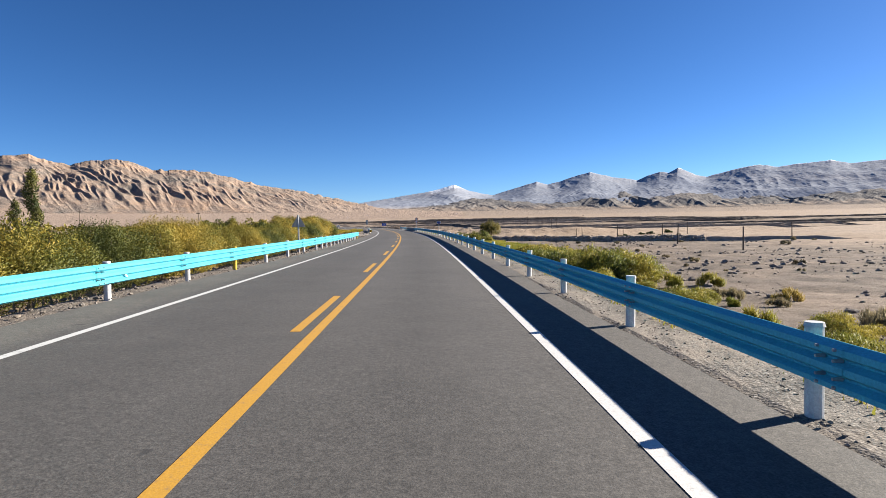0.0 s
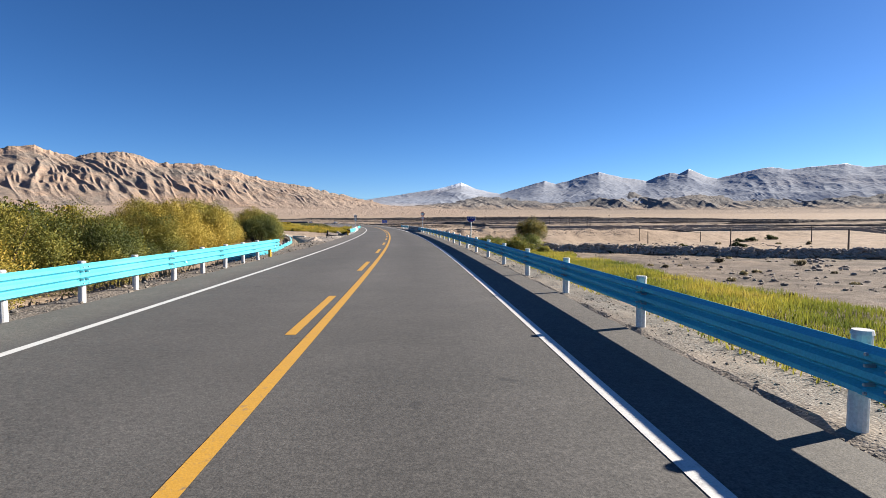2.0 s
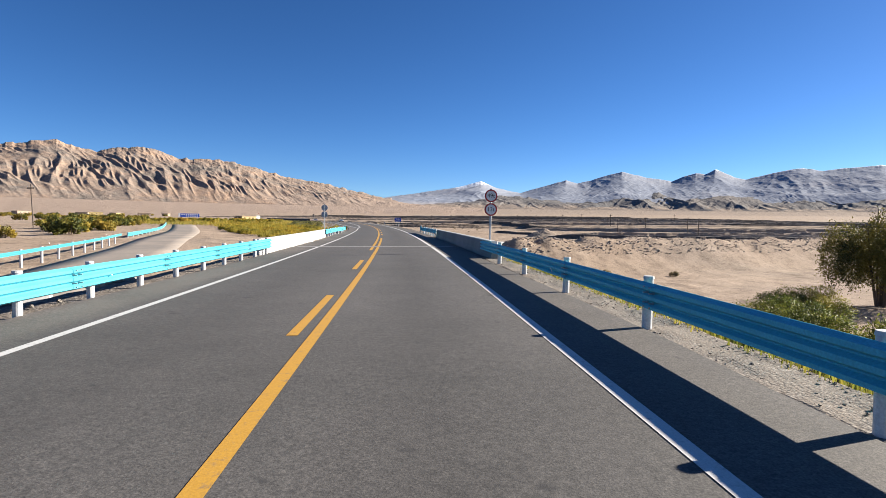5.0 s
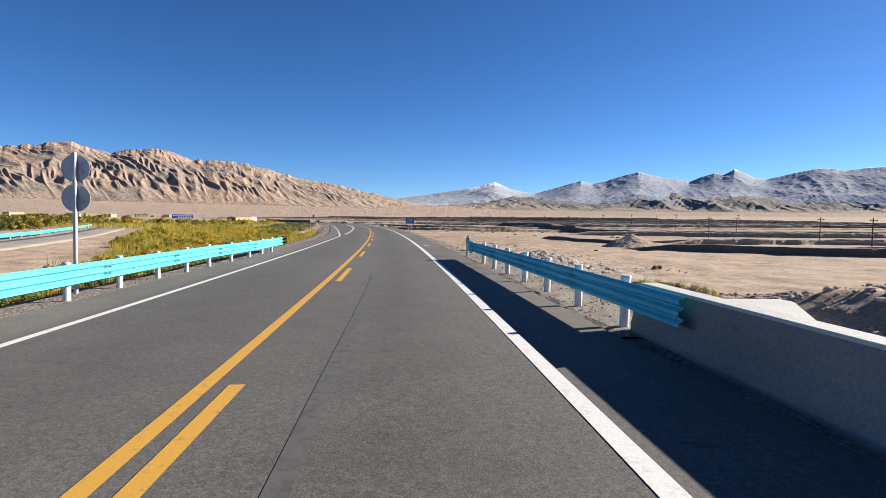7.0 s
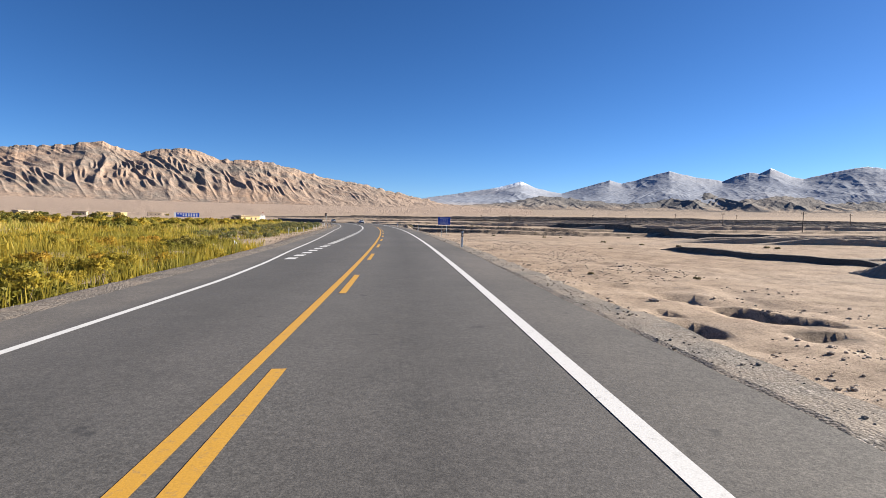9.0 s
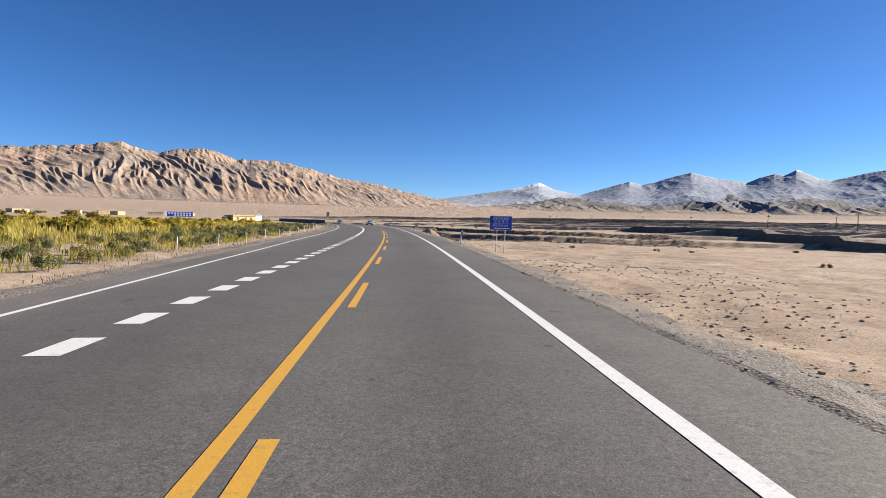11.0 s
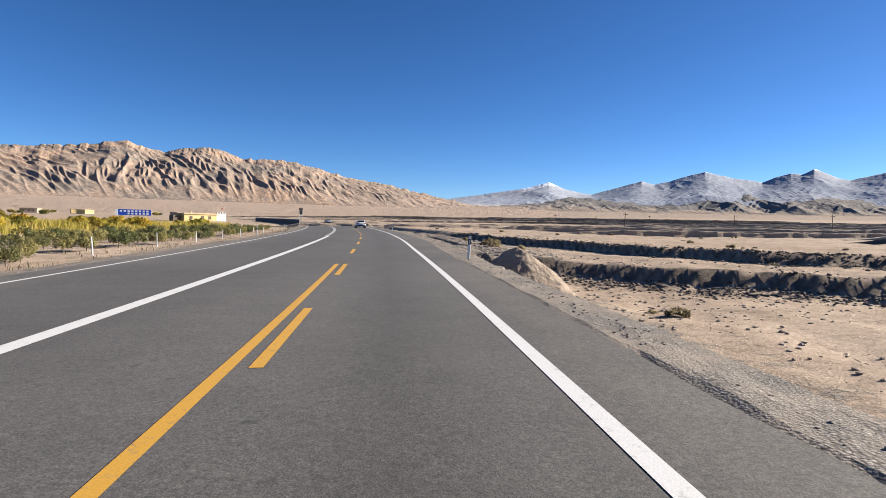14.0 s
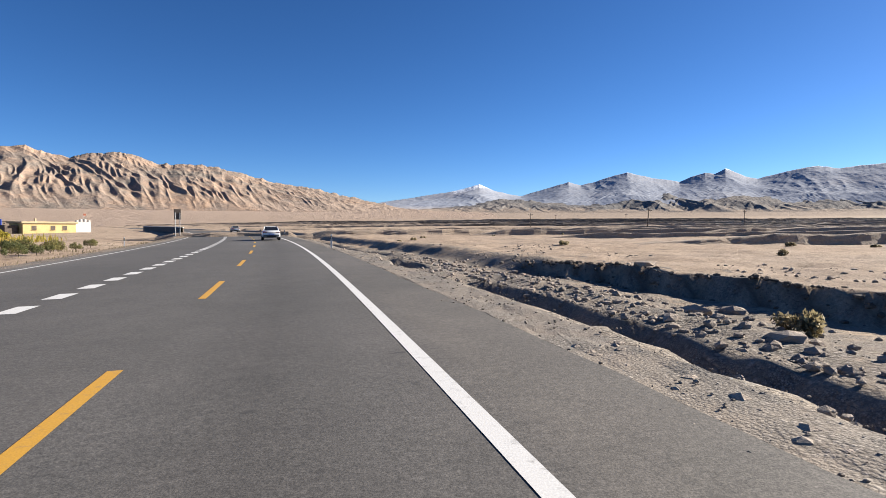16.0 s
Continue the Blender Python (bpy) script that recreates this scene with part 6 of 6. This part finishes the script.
# curved retaining wall with a rail, beyond the bend
ss = np.arange(438.0, 545, 1.5)
off = -9.6 - 5.0 * smooth(438, 545, ss) ** 1.0
P = []
for o, z in ((0.0, -1.0), (0.0, 1.25), (-0.35, 1.25), (-0.35, -1.0)):
    x, y = plan(ss, off + o)
    P.append(np.stack([x, y, deck(ss, off) + z], -1))
P = np.stack(P, 1)
base = P[0, 0].copy()
ob = new("retaining_wall")
ob.location = base
tagged(ob, "dark curved retaining wall with pale coping beside the far bend", "wall")
grid_object("wall", P - base, M_DARKPOST, ob)
cope = P.copy()
cope[:, :, 2] = np.where(np.array([0, 1, 1, 0], bool)[None, :], P[:, :, 2] + 0.16, P[:, 1:2, 2] + 0.004)
grid_object("coping", cope - base, M_CONC, ob)


# ---- rubble, pipes and rubbish ----
def culvert(s, d):
    ob = thing("culvert_head", at(s, d, 0, 35), "broken concrete culvert head beside the side road", "culvert")
    part("slab", block(2.2, 1.0, 0.5, pose(0, 0, -0.1, 8, 0, 0), 0.05), M_CONC, ob)
    part("wing", block(0.3, 2.0, 0.9, pose(-1.1, 0.6, -0.2, 0, 6, 20), 0.04), M_CONC, ob)
    # solid black block paints the shade of an opening that isn't hollowed out
    part("mouth", block(0.9, 0.3, 0.7, pose(0.2, -0.45, -0.1), 0.05), M_BLACK, ob, "black block for a shaded opening")


culvert(113.5, -10.0)
for k, (s0, d0, w, h, tilt) in enumerate(((112, -7.0, 1.4, 0.6, 18), (114.5, -7.6, 1.2, 0.5, -22), (116, -6.6, 1.0, 0.7, 30), (118, -7.4, 1.5, 0.5, 10), (110, -8.2, 0.9, 0.4, -15), (136, -8.4, 1.5, 0.6, 24), (133.5, -7.8, 1.1, 0.5, -30), (138, -9.4, 1.2, 0.5, 12))):
    ob = part("concrete_lump", block(w, w * 0.7, h, None, 0.08), M_CONC if k % 2 else M_ROCK, None, "broken lump of concrete on sandy ground")
    ob.matrix_world = at(s0, d0, 0.0, 40 * k) @ pose(0, 0, 0, tilt, tilt * 0.4, 0)
    tagged(ob, category="rubble", group="concrete rubble")
ob = part("dark_post", tube(0.09, 0.08, 1.5, Matrix.Translation((0, 0, -0.6)), 10), M_BLACK, None, "short black post beside the side road")
ob.matrix_world = at(109, -7.2, 0)
tagged(ob, category="post")
for s0, d0 in ((8.6, 6.2), (5.0, 5.8)):
    ob = new("rag", STONES[1])
    ob.data = ob.data.copy()
    ob.data.materials[0] = M_RUBBISH
    ob.matrix_world = at(s0, d0, 0.0, 20) @ Matrix.Diagonal((0.5, 0.3, 0.12, 1))
    tagged(ob, "crumpled faded red rag on gravel", "rag")
ob = part("plastic_bag", block(0.45, 0.3, 0.14, None, 0.06), M_SIGN_WHITE, None, "crumpled white plastic bag by a rail post")
ob.matrix_world = at(76.2, 5.4, 0, 30)
tagged(ob, category="plastic bag")


# ---- cars ----
def sedan(s, d, paint, label):
    """A saloon car, its nose along the road; loops of the shell are lofted from tail to nose."""
    ob = thing("car", at(s, d, 0.0, 0, "deck"), label, "car", "cars on the road")
    st = [(-2.38, 0.80, 0.42, 0.86), (-2.30, 0.88, 0.34, 0.97), (-1.9, 0.92, 0.28, 1.04), (-1.2, 0.93, 0.26, 1.00), (0.0, 0.93, 0.25, 0.98), (1.0, 0.93, 0.26, 0.97), (1.6, 0.92, 0.28, 0.88), (2.2, 0.86, 0.33, 0.76), (2.42, 0.68, 0.42, 0.62)]
    bm = bmesh.new()
    loops = []
    for y, w, z0, z1 in st:
        ring = [(-w * 0.86, z0), (-w, z0 + 0.12), (-w * 1.0, z0 + 0.35), (-w * 0.95, z1 - 0.1), (-w * 0.84, z1), (w * 0.84, z1), (w * 0.95, z1 - 0.1), (w, z0 + 0.35), (w, z0 + 0.12), (w * 0.86, z0)]
        loops.append([bm.verts.new((x, y, z)) for x, z in ring])
    for a_, b_ in zip(loops, loops[1:]):
        for j in range(10):
            bm.faces.new((a_[j], a_[(j + 1) % 10], b_[(j + 1) % 10], b_[j]))
    bm.faces.new(loops[0])
    bm.faces.new(loops[-1][::-1])
    bmesh.ops.recalc_face_normals(bm, faces=bm.faces[:])
    part("body", bm, paint, ob, "", True)
    for nm, mat, k, z1 in (("cabin_glass", M_GLASS, 1.0, 1.42), ("roof", paint, 0.92, 1.46)):
        bm = bmesh.new()
        lo = [(-0.80, -1.85), (0.80, -1.85), (0.80, 1.05), (-0.80, 1.05)]
        hi = [(-0.62, -1.05), (0.62, -1.05), (0.62, 0.28), (-0.62, 0.28)]
        if nm == "roof":
            lo = [(x * 1.03, y * 1.02) for x, y in hi]
            hi = [(x * 0.8, y * 0.8 - 0.05) for x, y in hi]
        a_ = [bm.verts.new((x, y, 0.95 if nm != "roof" else 1.405)) for x, y in lo]
        b_ = [bm.verts.new((x, y, z1)) for x, y in hi]
        for j in range(4):
            bm.faces.new((a_[j], a_[(j + 1) % 4], b_[(j + 1) % 4], b_[j]))
        bm.faces.new(b_)
        bm.faces.new(a_[::-1])
        bmesh.ops.bevel(bm, geom=bm.edges[:], offset=0.03, segments=2, affect="EDGES")
        part(nm, bm, mat, ob, "dark tinted glass" if nm != "roof" else "")
    for x in (-0.78, 0.78):
        part("rear_pillar", tube(0.055, 0.05, 0.92, between((x * 1.0, -1.80, 0.96), (x * 0.82, -1.02, 1.42)), 8), paint, ob)
        part("tail_lamp", block(0.42, 0.06, 0.12, Matrix.Translation((x * 0.82, -2.36, 0.80)), 0.02), M_TAIL, ob, "red tail lamp")
        mir = part("mirror", block(0.2, 0.10, 0.13, Matrix.Translation((x * 1.3, 0.75, 0.98)), 0.03), M_BLACK, ob, "black door mirror")
    part("lamp_bar", block(1.3, 0.03, 0.05, Matrix.Translation((0, -2.385, 0.84)), 0.01), M_BLACK, ob, "black trim bar")
    part("rear_bumper", block(1.62, 0.10, 0.26, Matrix.Translation((0, -2.36, 0.30)), 0.04), M_BLACK, ob, "dark lower bumper")
    plate = part("plate", block(0.44, 0.02, 0.14, Matrix.Translation((0, -2.43, 0.56)), 0.005), M_SIGN_BLUE, ob, "blue plate")
    part("plate_bar", block(0.34, 0.006, 0.06, Matrix.Translation((0, -2.443, 0.60))), M_SIGN_WHITE, plate, "white bar")
    for x in (-0.60, 0.60):
        part("exhaust", block(0.26, 0.03, 0.06, Matrix.Translation((x, -2.42, 0.34)), 0.01), M_STEEL, ob, "chrome exhaust trim")
    for y in (-1.42, 1.42):
        for x in (-0.83, 0.83):
            w = part("wheel", tube(0.335, 0.335, 0.22, pose(x - 0.11, y, 0.335, 0, 90, 0), 24), M_RUBBER, ob, "black tyre")
            part("rim", tube(0.23, 0.20, 0.235, pose(x - 0.1175, y, 0.335, 0, 90, 0), 16), M_ALLOY, w, "alloy rim")
    return ob


sedan(399, 1.7, M_CARPAINT, "white saloon car driving ahead on the road")
sedan(478, 1.6, M_SILVER, "silver car far ahead on the road")
